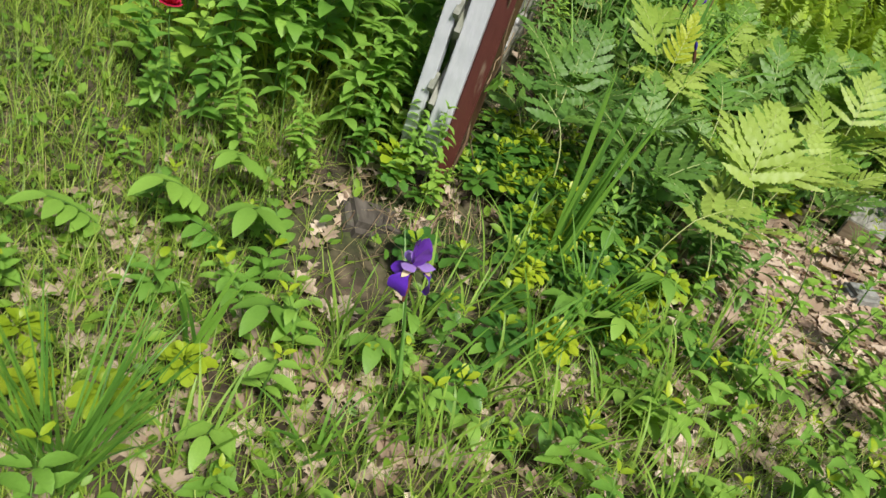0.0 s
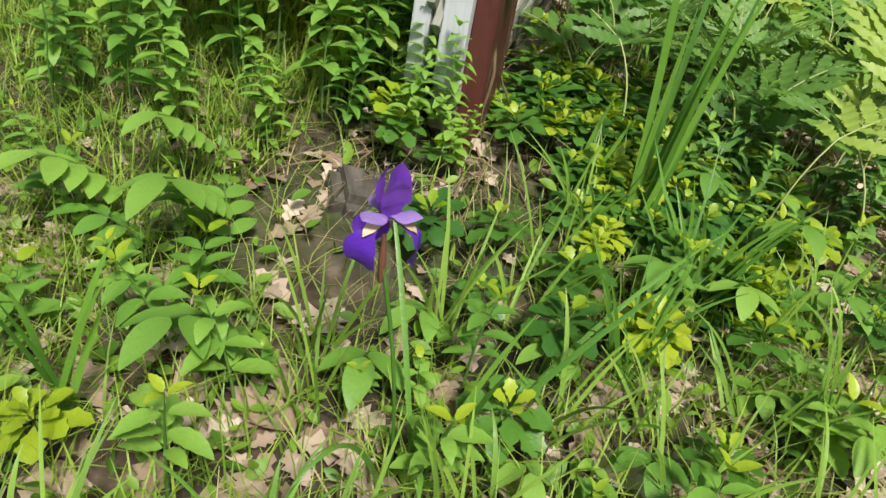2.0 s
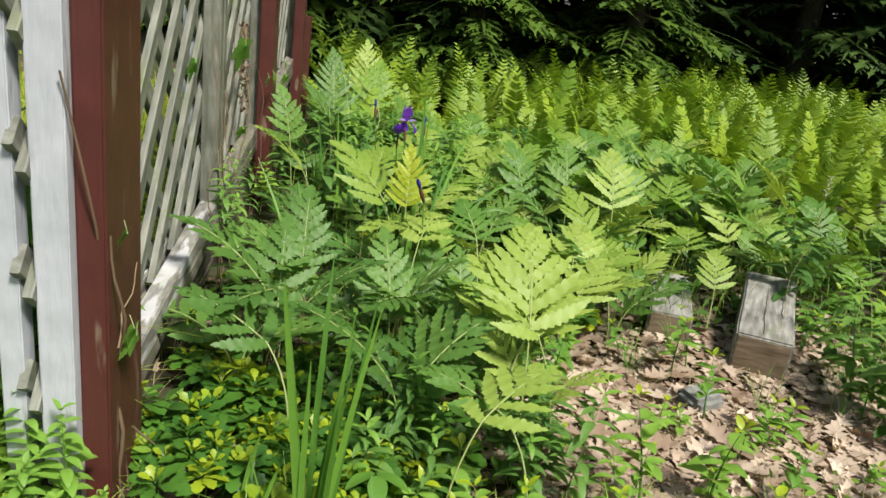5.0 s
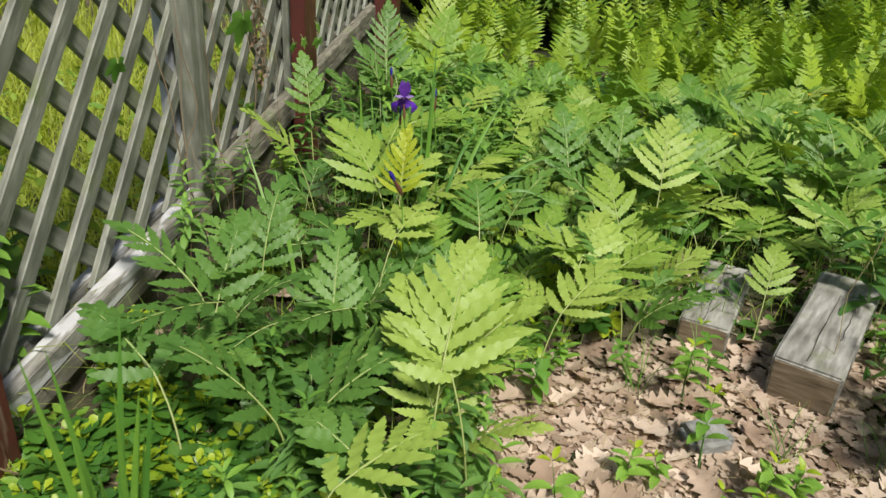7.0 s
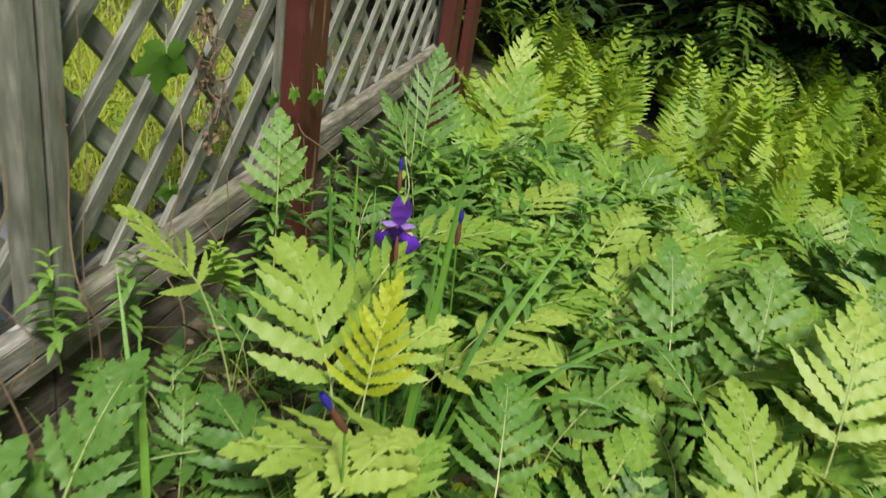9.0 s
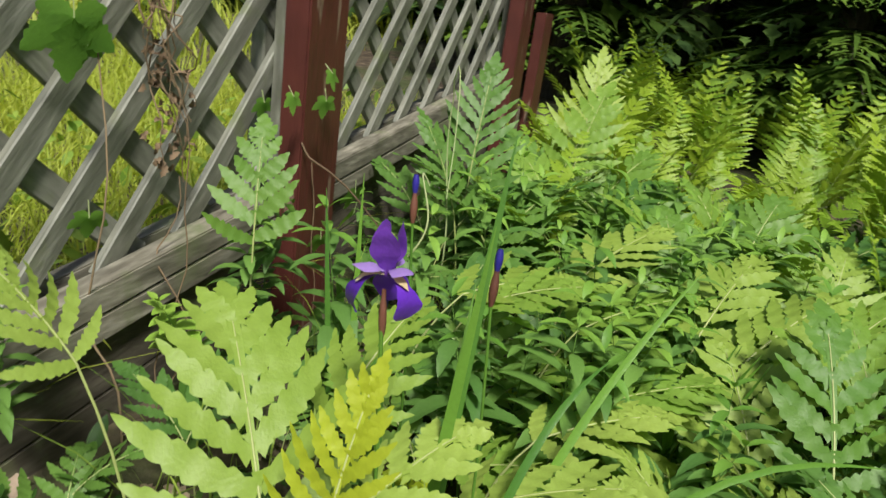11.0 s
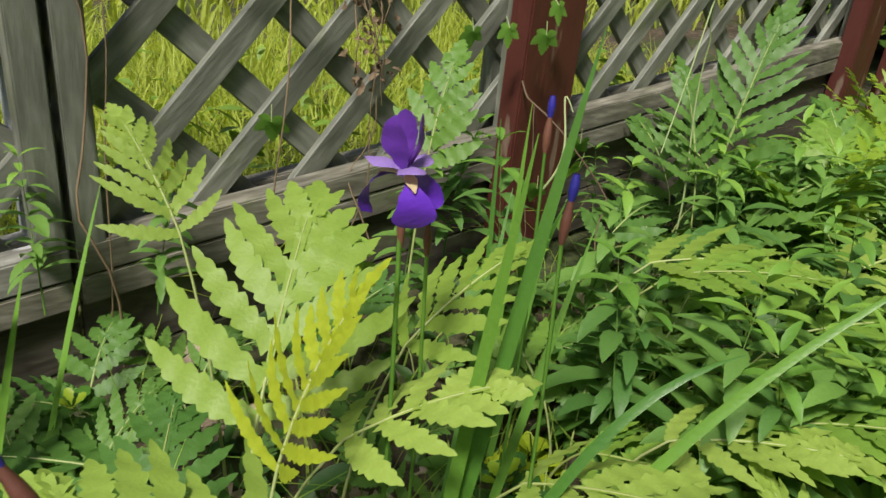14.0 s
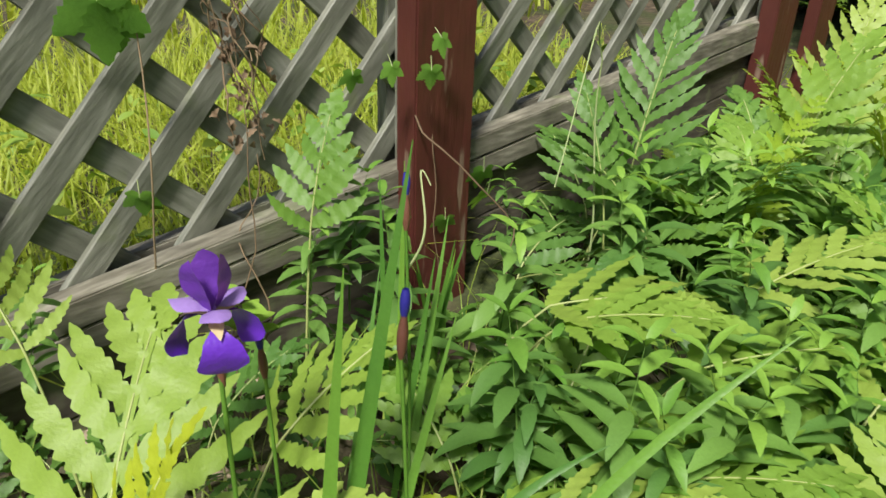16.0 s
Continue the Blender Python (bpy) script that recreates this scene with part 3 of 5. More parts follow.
frond_at("fern_pale", 1.02, 2.34, 0.32, -60, 0.32, 12, 34, breadth=0.5)
frond_at("fern_pale", 1.08, 0.66, 0.50, -6, 0.42, 34, 35, breadth=0.56, waves=9, splay=56)
frond_at("fern_pale", 1.00, 0.62, 0.44, 38, 0.36, 26, 36, breadth=0.55, splay=58)
frond_at("fern_pale", 1.20, 0.70, 0.40, -48, 0.34, 24, 52, breadth=0.55, splay=58)
frond_at("fern_pale", 0.98, 0.22, 0.32, -50, 0.30, 14, 48, breadth=0.58, pairs=5)
frond_at("fern_dark", 0.84, 0.28, 0.28, 60, 0.28, 14, 53, breadth=0.55, pairs=5)
frond_at("fern_pale", 1.52, 1.55, 0.34, -20, 0.34, 22, 37, breadth=0.55, splay=56)
frond_at("fern_pale", 1.60, 1.85, 0.42, 15, 0.36, 28, 38, breadth=0.52, splay=56)
frond_at("fern", 1.95, 2.40, 0.52, -15, 0.42, 42, 39, breadth=0.45, narrow=0.85)
frond_at("fern", 1.68, 2.42, 0.50, -5, 0.44, 42, 40, breadth=0.45, narrow=0.85)
frond_at("fern", 1.42, 2.50, 0.46, 12, 0.42, 40, 41, breadth=0.45, narrow=0.85)
frond_at("fern_pale", 1.85, 2.15, 0.54, -8, 0.40, 40, 54, breadth=0.5, narrow=0.9)
frond_at("fern", 1.05, 1.75, 0.36, 10, 0.32, 20, 42, breadth=0.5, narrow=0.8)
frond_at("fern_pale", 0.83, 1.42, 0.40, -20, 0.28, 10, 43, breadth=0.58, pairs=4)
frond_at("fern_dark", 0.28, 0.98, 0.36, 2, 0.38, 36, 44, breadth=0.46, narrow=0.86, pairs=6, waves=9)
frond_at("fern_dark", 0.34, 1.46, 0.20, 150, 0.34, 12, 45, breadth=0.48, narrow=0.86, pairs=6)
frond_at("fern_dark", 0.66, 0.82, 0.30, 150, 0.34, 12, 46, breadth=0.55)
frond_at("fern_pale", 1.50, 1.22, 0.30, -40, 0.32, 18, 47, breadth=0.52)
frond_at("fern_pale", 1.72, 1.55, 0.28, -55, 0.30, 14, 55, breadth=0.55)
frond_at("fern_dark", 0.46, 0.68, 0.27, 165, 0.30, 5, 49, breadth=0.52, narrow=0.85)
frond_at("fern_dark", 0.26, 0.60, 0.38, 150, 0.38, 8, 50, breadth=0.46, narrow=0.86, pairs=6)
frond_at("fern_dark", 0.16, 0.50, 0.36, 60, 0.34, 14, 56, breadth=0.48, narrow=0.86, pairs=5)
frond_at("fern_pale", 0.91, 3.20, 0.44, -35, 0.38, 20, 57, breadth=0.55)
frond_at("fern", 1.00, 2.80, 0.40, -50, 0.36, 14, 58, breadth=0.55)
frond_at("fern_pale", 1.22, 2.98, 0.46, -20, 0.38, 24, 59, breadth=0.52)
frond_at("fern_pale", 0.72, 2.68, 0.44, -55, 0.34, 8, 60, breadth=0.58, pairs=5)
frond_at("fern", 1.10, 2.50, 0.34, -60, 0.34, 12, 61, breadth=0.55)
frond_at("fern", 0.14, 2.33, 0.66, 30, 0.30, 58, 62, "green fern frond standing against the lattice", breadth=0.46, pairs=6)
frond_at("fern", 0.62, 3.85, 0.70, -10, 0.42, 50, 63, breadth=0.48)
frond_at("fern_pale", 2.24, 1.62, 0.26, -20, 0.26, 30, 51, breadth=0.5)

# fill of the bed
spots = []


def free_spot(x, y, gap):
    if any((x - a) ** 2 + (y - c) ** 2 < gap * gap for a, c in spots):
        return False
    spots.append((x, y))
    return True


tries = 0
made = 0
while tries < 4000 and made < 150:
    tries += 1
    x, y = rng.uniform(0.15, 3.2), rng.uniform(0.35, 4.0)
    litter = x > 1.12 and y < 1.25 - 0.25 * (x > 2.6)
    if litter or (x > 1.75 and y < 1.9) or not free_spot(x, y, 0.155):
        continue
    if 0.5 < x < 1.3 and 2.1 < y < 3.4 and rng.random() < 0.65:
        continue
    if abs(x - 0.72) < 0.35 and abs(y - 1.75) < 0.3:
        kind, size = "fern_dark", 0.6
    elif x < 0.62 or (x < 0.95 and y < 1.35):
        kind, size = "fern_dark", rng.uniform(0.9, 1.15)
    else:
        kind, size = rng.choice(("fern", "fern", "fern", "fern_pale", "fern_dark")), rng.uniform(0.9, 1.15)
    if x < 0.5 and 1.15 < y < 2.5:
        size *= 0.62
    if x < 0.6 and rng.random() < 0.3:
        continue
    if x > 0.75 and 0.3 < y < 2.2:
        size *= 0.78
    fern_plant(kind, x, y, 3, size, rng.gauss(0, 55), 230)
    made += 1

made = 0
while made < 125:
    x, y = rng.uniform(0.2, 5.5), rng.uniform(3.3, 5.3)
    if x > 3.0 and y < 3.6 or not free_spot(x, y, 0.15):
        continue
    fern_plant("feather", x, y, rng.choice((3, 4)), rng.uniform(0.75, 1.05))
    made += 1


def far_ferns(count, area, seed):
    """The farther part of the fern bed, joined."""
    r = random.Random(seed)
    kinds = [feather_frond(*spec, 13, 0.32)[0] for spec in [(0.22, 0.52, 76, 38, 86, 51), (0.22, 0.50, 66, 20, 84, 52), (0.26, 0.54, 82, 52, 88, 53)]]
    arrays = [(np.array([tuple(v) for v in b.v]), np.array(b.f)) for b in kinds]
    vs, fs, base = [], [], 0
    for k in range(count):
        x, y = r.uniform(area[0], area[1]), r.uniform(area[2], area[3])
        for q in range(3):
            v, f = r.choice(arrays)
            m = np.array(pose(x, y, ground_z(x, y), 0, 0, r.uniform(0, 360)) @ Matrix.Scale(r.uniform(0.9, 1.3), 4))
            vs.append(v @ m[:3, :3].T + m[:3, 3])
            fs.append(f + base)
            base += len(v)
    me = mesh_of("fern_bed", np.concatenate(vs).tolist(), np.concatenate(fs).tolist(), [M["feather_far"]])
    tagged(new("fern_bed", me), "dense bed of light green feathery ferns", "ferns", kind="stuff")


far_ferns(230, (0.2, 8.0, 5.0, 8.6), 500)
made = 0
while made < 26:
    x, y = rng.uniform(2.7, 4.6), rng.uniform(1.6, 3.4)
    if not free_spot(x, y, 0.24):
        continue
    fern_plant("feather" if y > 2.3 else "fern", x, y, 3, rng.uniform(0.8, 1.05))
    made += 1


# ---- groundcover ----
def rosette(seed, young):
    r = random.Random(seed)
    b = Build()
    for ring, (n, ln, tilt) in enumerate(((7, 0.072, 0.12), (5, 0.056, 0.5), (4, 0.036, 1.0))):
        for k in range(n):
            a = 2 * math.pi * (k + 0.5 * ring) / n + r.uniform(-0.25, 0.25)
            t = tilt + r.uniform(-0.12, 0.12)
            way = Vector((math.cos(a) * math.cos(t), math.sin(a) * math.cos(t), math.sin(t)))
            leaf(b, way * 0.008 + Vector((0, 0, 0.012 * ring)), way, Vector((0, 0, 1)), ln * r.uniform(0.85, 1.2), ln * 0.60, 8, 0.6, 0.2, 0.66, 1, 0.15,
                 mat=1 if ring == 2 or young else 0)
    return b.mesh("leaf_whorl", [M["pachy"], M["pachy_new"]])


WHORLS = [rosette(40 + k, k > 4) for k in range(6)]
YOUNG_WHORL = rosette(46, True)


def stem_mesh(h, mat, rad=0.002):
    s = Build()
    s.tube([Vector((0.004 * math.sin(j), 0, -h * (1 - j / 4))) for j in range(5)], [rad] * 5, 4)
    return s.mesh("stem", [mat])


PACHY_STEM = stem_mesh(0.12, M["aster"])


def groundcover(x, y, lift, size):
    w = rng.choice(WHORLS)
    ob = thing("groundcover_plant", pose(x, y, ground_z(x, y) + lift, rng.uniform(-18, 18), rng.uniform(-18, 18), rng.uniform(0, 360)) @ Matrix.Scale(size, 4),
               "low evergreen groundcover plant with whorled toothed leaves", "groundcover", "groundcover plants", w)
    part("stem", PACHY_STEM, ob)


made = 0
while made < 200:
    x, y = rng.gauss(0.36, 0.40), rng.gauss(0.05, 0.45)
    if y < -1.3 or (y < -0.3 and rng.random() < 0.75) or (x < -0.02 and y > 0.0) or x < -0.7 or x > 1.25 or (x > 0.9 and y > 0.2) or (x < 0.12 and y < 0.1 and rng.random() < 0.75):
        continue
    if bank(x, y) and rng.random() < 0.4:
        continue
    if made % 3 == 2 and y < 0.1 and rng.random() < 0.4:
        continue
    groundcover(x, y, rng.uniform(0.05, 0.14), rng.uniform(0.6, 1.15))
    made += 1
for k in range(60):
    x, y = rng.uniform(0.5, 1.9), rng.uniform(1.4, 3.0)
    groundcover(x, y, rng.uniform(0.06, 0.12), rng.uniform(0.9, 1.3))


# ---- irises ----
def arc(base, tip, sag, n=8, side=Vector((0, 0, 1))):
    return [base.lerp(tip, j / n) + side * (sag * math.sin(math.pi * j / n)) for j in range(n + 1)]


def blade_mesh(points, width, up, name="leaf", mat=None, fold=0.18):
    b = Build()
    n = len(points) - 1
    sides, norms, hs = [], [], []
    for j in range(n + 1):
        d = (points[min(j + 1, n)] - points[max(j - 1, 0)]).normalized()
        s = d.cross(up).normalized()
        sides.append(s)
        norms.append(s.cross(d).normalized())
        u = j / n
        hs.append(max(0.0006, width * 0.5 * (0.75 + 0.5 * u - 0.35 * u * u) * (1 - u ** 4)))
    b.strip(points, hs, sides, norms, fold)
    return b.mesh(name, [mat or M["iris_leaf"]])


def iris_blade(parent, base, tip, sag, width, face, mat=None):
    """A sword leaf between two places, bowed sideways or upwards; given in the world, kept in its plant's space."""
    o = parent.matrix_basis.inverted()
    pts = [o @ p for p in arc(base, tip, sag, 10)]
    part("leaf", blade_mesh(pts, width, face, mat=mat), parent)


def petal(parent, name, centre, heading, rise, length, width, droop, mat, m, rows=10, fold=0.2, shape=0.6, label=""):
    b = Build()
    a = radians(heading)
    way = Vector((math.cos(a) * math.cos(rise), math.sin(a) * math.cos(rise), math.sin(rise)))
    leaf(b, centre, way, Vector((0, 0, 1)) if abs(rise) < 1.2 else Vector((math.cos(a), math.sin(a), 0.0)), length, width, rows, droop, fold, shape)
    for v in b.v:
        v += noise.noise_vector(v * 60 + Vector((heading, 0, 0))) * 0.0038
    part(name, b.mesh(name, [mat]), parent, label)


def iris_stem(parent, base, top, rad=0.0032):
    s = Build()
    o = parent.matrix_basis.inverted()
    s.tube([o @ p for p in arc(base, top, 0.012, 8, Vector((1, 0, 0)))], [rad] * 9, 6)
    part("stem", s.mesh("stem", [M["iris_leaf"]]), parent)


def bract(parent, base, top, rad=0.007):
    s = Build()
    o = parent.matrix_basis.inverted()
    s.tube([o @ base.lerp(top, j / 6) for j in range(7)], [rad * (0.35 + 1.3 * math.sin(math.pi * min(0.85, 0.12 + j / 7))) * 0.7 for j in range(7)], 7)
    part("bract", s.mesh("bract", [M["sheath"]]), parent, "brownish red papery bract")


def iris_flower(base, centre, heading, size, label):
    p = thing("iris", pose(*base), label, "iris flower", "irises")
    c = p.matrix_basis.inverted() @ centre
    iris_stem(p, base, centre + Vector((0, 0, -0.05 * size)))
    bract(p, centre + Vector((0.004, 0, -0.095 * size)), centre + Vector((0, 0, -0.02 * size)), 0.005)
    for k in range(3):
        h = heading + 120 * k
        petal(p, "fall_petal", c, h, 0.30, 0.088 * size, 0.056 * size, 2.7, M["petal"], None, 16, 0.12, 0.74)
        petal(p, "signal_patch", c + Vector((0, 0, 0.003)), h, 0.36, 0.046 * size, 0.018 * size, 1.35, M["beard"], None, 8, 0.1, 0.6, "cream and brown veined patch")
        petal(p, "style_arm", c + Vector((0, 0, 0.009)), h, 0.62, 0.050 * size, 0.036 * size, 1.0, M["petal_pale"], None, 8, -0.3, 0.6, "pale violet style arm")
        petal(p, "standard_petal", c, h + 60, 1.24, 0.082 * size, 0.040 * size, 0.1 + 0.2 * k, M["petal_up"], None, 14, 0.3, 0.6)
    return p


def iris_bud(base, tip, label, size=1.0, lean=None):
    p = thing("iris_bud", pose(*base), label, "iris bud", "iris buds")
    d = (tip - base).normalized()
    lean = Vector(lean or (rng.uniform(-0.1, 0.1), rng.uniform(-0.1, 0.1), 1)).normalized()
    b0 = tip - lean * 0.035 * size
    s = Build()
    o = p.matrix_basis.inverted()
    n = 9
    s.tube([o @ b0.lerp(tip, j / n) for j in range(n + 1)], [size * 0.0058 * (0.5 + 0.75 * math.sin(math.pi * (0.1 + 0.62 * j / n))) * (1 - 0.35 * (j / n) ** 3) for j in range(n + 1)], 8)
    part("furled_petals", s.mesh("furled_petals", [M["bud"]]), p, "tightly furled blue violet petals")
    bract(p, b0 - lean * 0.058 * size, b0 + lean * 0.006, 0.0064 * size)
    iris_stem(p, base, b0 - lean * 0.054 * size, 0.0028)
    return p


V = Vector
irA = iris_flower(on_ground(0.17, -0.97), V((0.103, -0.973, 0.345)), 250, 1.0, "purple iris in bloom on a green stem beside sword leaves")
for (bx, by), (tx, ty, tz), sg, w in (((0.19, -0.93), (0.22, -1.10, 0.16), 0.02, 0.011), ((0.22, -0.9), (0.32, -0.86, 0.20), 0.02, 0.011), ((0.2, -0.95), (0.02, -0.72, 0.28), 0.03, 0.011),
                                      ((0.24, -0.92), (0.31, -1.0, 0.2), 0.02, 0.011), ((0.21, -1.0), (0.26, -1.2, 0.10), 0.09, 0.011), ((0.18, -1.02), (0.10, -1.2, 0.08), 0.1, 0.011),
                                      ((0.28, -0.85), (0.62, -0.42, 0.22), 0.05, 0.011), ((0.27, -0.88), (0.52, -0.72, 0.26), 0.03, 0.013)):
    iris_blade(irA, on_ground(bx, by), V((tx, ty, tz)), sg, w, V((0.3, -1, 0.4)))

irB = iris_flower(on_ground(0.76, 1.76), V((0.715, 1.796, 0.745)), 222, 0.96, "purple iris in bloom among pale ferns by the fence")
irB1 = iris_bud(on_ground(0.63, 2.15), V((0.583, 2.187, 0.785)), "blue iris bud with a brown bract near a red post")
irB2 = iris_bud(on_ground(0.85, 1.96), V((0.817, 1.986, 0.755)), "blue iris bud on a slim stem above ferns")
irB3 = iris_bud(on_ground(0.80, 1.34), V((0.752, 1.33, 0.60)), "blue iris bud with a dark red bract", 1.25, (-0.40, -0.42, 1))
irB4 = iris_bud(on_ground(0.70, 1.86), V((0.69, 1.86, 0.69)), "closed iris bud behind an open bloom", 0.8)
for own, (bx, by), (tx, ty, tz), sg, w in ((irB2, (0.80, 1.82), (0.81, 2.00, 0.93), 0.02, 0.026), (irB2, (0.78, 1.84), (0.83, 1.89, 0.82), 0.02, 0.024), (irB2, (0.83, 1.80), (1.00, 2.18, 0.53), 0.16, 0.018), (irB2, (0.83, 1.9), (1.12, 2.42, 0.66), 0.10, 0.020), (irB2, (0.82, 1.92), (1.25, 2.1, 0.36), 0.16, 0.022),
                                           (irB2, (0.78, 1.9), (0.74, 2.15, 0.62), 0.02, 0.018), (irB, (0.72, 1.9), (0.55, 2.16, 0.62), 0.02, 0.018), (irB1, (0.55, 2.2), (0.44, 2.42, 0.60), 0.0, 0.018),
                                           (irB1, (0.45, 2.28), (0.40, 2.34, 0.72), 0.0, 0.016), (irB1, (0.40, 2.30), (0.30, 2.36, 0.66), 0.0, 0.015), (irB1, (0.5, 2.22), (0.48, 2.35, 0.55), 0.0, 0.017),
                                           (irB2, (0.88, 1.9), (1.35, 1.98, 0.30), 0.2, 0.020), (irB2, (0.86, 1.88), (1.2, 1.72, 0.32), 0.17, 0.018), (irB2, (0.84, 1.84), (1.5, 2.3, 0.42), 0.2, 0.016),
                                           (irB3, (0.42, 1.30), (0.28, 1.46, 0.52), 0.02, 0.020), (irB3, (0.36, 1.38), (0.10, 1.62, 0.56), 0.03, 0.014)):
    iris_blade(own, on_ground(bx, by), V((tx, ty, tz)), sg, w, V((0.5, -0.8, 0.5)))


def sword_clump(x, y, count, height, spread, label, width=0.018, mat=None):
    p = thing("sword_leaf_clump", pose(x, y, ground_z(x, y) - 0.01), label, "iris leaves", "clumps of sword leaves")
    for k in range(count):
        a = rng.uniform(0, 2 * math.pi)
        h = height * rng.uniform(0.65, 1.05)
        tip = V((math.cos(a) * spread * rng.uniform(0.3, 1), math.sin(a) * spread * rng.uniform(0.3, 1), h))
        b0 = V((rng.uniform(-0.03, 0.03), rng.uniform(-0.03, 0.03), 0))
        part("leaf", blade_mesh(arc(b0, tip, rng.uniform(0, 0.05), 10), width * rng.uniform(0.7, 1.1), V((0.3, -1, 0.3)), mat=mat), p)


sword_clump(0.46, -0.06, 11, 0.74, 0.13, "tall clump of upright green sword leaves")
sword_clump(0.31, -0.02, 4, 0.30, 0.12, "small clump of dark green sword leaves by a red post", 0.014)
sword_clump(0.62, -0.26, 18, 0.36, 0.20, "loose clump of thin grassy leaves", 0.011)
sword_clump(0.50, -0.58, 14, 0.32, 0.20, "loose clump of thin grassy leaves", 0.009)
sword_clump(-0.34, -1.52, 60, 0.44, 0.30, "dense tuft of dark green narrow leaves in the lawn", 0.007)
sword_clump(-0.30, -1.12, 6, 0.40, 0.12, "few tall grass leaves", 0.012)
for cx, cy in ((0.15, -1.15), (0.32, -1.05), (0.4, -0.8), (0.75, -0.62), (0.95, -0.35), (0.28, -0.55), (-0.15, -1.35), (0.6, -0.9), (-0.05, -0.78), (0.85, -0.85)):
    sword_clump(cx, cy, 7, 0.26, 0.2, "loose tuft of long arching grass leaves", 0.009, M["tuft"])
for k in range(20):
    sword_clump(rng.uniform(-0.1, 1.25), rng.uniform(-1.2, 0.05), rng.choice((6, 8, 10)), rng.uniform(0.22, 0.38), rng.uniform(0.12, 0.24), "loose tuft of long arching grass leaves", rng.uniform(0.005, 0.009), M["tuft"])
sword_clump(0.05, -1.22, 12, 0.20, 0.18, "low tuft of arching grass leaves", 0.010)
sword_clump(1.9, 1.95, 10, 0.42, 0.18, "clump of thin grassy leaves among ferns", 0.008)
sword_clump(1.15, 2.65, 8, 0.5, 0.2, "clump of arching green sword leaves", 0.018)
sword_clump(0.3, 2.52, 7, 0.5, 0.08, "upright green sword leaves beside a red post", 0.018)


# ---- leafy stems ----
def leafy_stem(seed, height, pairs, leaf_len, leaf_wid, droop, mats, lean=0.12, whorl=2, teeth=1, start=0.25, tip_small=0.5, rise=0.35):
    r = random.Random(seed)
    b, s = Build(), Build()
    bend = V((r.uniform(-1, 1), r.uniform(-1, 1), 0)) * lean * height
    at = lambda u: V((bend.x * u * u, bend.y * u * u, height * u))
    s.tube([at(j / 8) for j in range(9)], [0.0035 * (1.15 - j / 8) for j in range(9)], 5)
    for k in range(pairs):
        u = start + (1 - start) * (k + 1) / pairs
        for q in range(whorl):
            a = k * 2.4 + q * 2 * math.pi / whorl + r.uniform(-0.4, 0.4)
            rs = rise + r.uniform(-0.25, 0.25) + (0.5 * u if k == pairs - 1 else 0)
            way = V((math.cos(a) * math.cos(rs), math.sin(a) * math.cos(rs), math.sin(rs)))
            ln = leaf_len * r.uniform(0.75, 1.15) * (1 - (1 - tip_small) * max(0, (u - 0.5) * 2) ** 2)
            leaf(b, at(u) + way * 0.004, way, V((0, 0, 1)), ln, ln * leaf_wid * r.uniform(0.9, 1.1), 10, droop * r.uniform(0.6, 1.3), 0.25, 0.42, teeth, 0.06, mat=min(len(mats) - 1, int(u > 0.86)))
    return b.mesh("foliage", mats), s.mesh("stem", [M["aster"]])


SHRUB = [leafy_stem(60 + k, 0.62 + 0.06 * k, 10, 0.125, 0.42, 1.1, [M["shrub"]], 0.3, 3, 1) for k in range(4)]
SHRUB += [leafy_stem(66, 0.5, 7, 0.12, 0.55, 0.7, [M["shrub_young"]], 0.4, 3, 0)]
ASTER = [leafy_stem(70 + k, 0.50 + 0.05 * k, 9, 0.15, 0.28, 1.05, [M["aster"], M["shrub"]], 0.15, 3, 1, 0.2) for k in range(4)]
WEED = [leafy_stem(80 + k, 0.16 + 0.03 * k, 4, 0.07, 0.45, 0.8, [M["shrub"], M["pachy_new"]], 0.3, 3, 1, 0.3) for k in range(4)]


def stem_plant(name, stock_list, x, y, size, label, category, group, lift=0.0):
    fo, st = rng.choice(stock_list)
    ob = thing(name, pose(x, y, ground_z(x, y) - 0.01 + lift, rng.uniform(-8, 8), rng.uniform(-8, 8), rng.uniform(0, 360)) @ Matrix.Scale(size, 4), label, category, group)
    part("foliage", fo, ob)
    part("stem", st, ob)
    return ob


for k in range(60):
    x, y = rng.uniform(-1.15, -0.20), rng.uniform(-0.45, 0.9)
    if x > -0.16 - 0.0 * y and y > -0.1:
        continue
    if x > -0.45 and y < -0.22:
        continue
    edge = smoothstep(-0.5, 0.0, y) * (0.45 if x > -0.38 and y < 0.2 else 1.0)
    stem_plant("shrub_shoot", SHRUB, x, y, (0.52 + 0.5 * edge) * rng.uniform(0.85, 1.1), "leafy green shrub shoot with drooping pointed leaves", "shrub", "shrub shoots")
for x, y, s in ((-0.16, -0.12, 0.45), (-0.06, -0.10, 0.55), (-0.4, -0.3, 0.5), (-0.02, -0.08, 0.35), (-0.12, -0.08, 0.55), (-0.18, -0.22, 0.5), (0.02, -0.16, 0.4), (-0.28, -0.2, 0.55)):
    stem_plant("shrub_shoot", SHRUB[4:] + SHRUB[:1], x, y, s, "young bright green shrub shoot at a fence post", "shrub", "shrub shoots")
for k in range(64):
    x, y = rng.uniform(0.3, 1.75), rng.uniform(2.3, 3.9)
    if x < 0.32 and y < 2.5:
        continue
    stem_plant("aster_stem", ASTER, x, y, rng.uniform(0.8, 1.1), "upright leafy stem with narrow pointed leaves", "wild plant", "leafy stems in the bed")
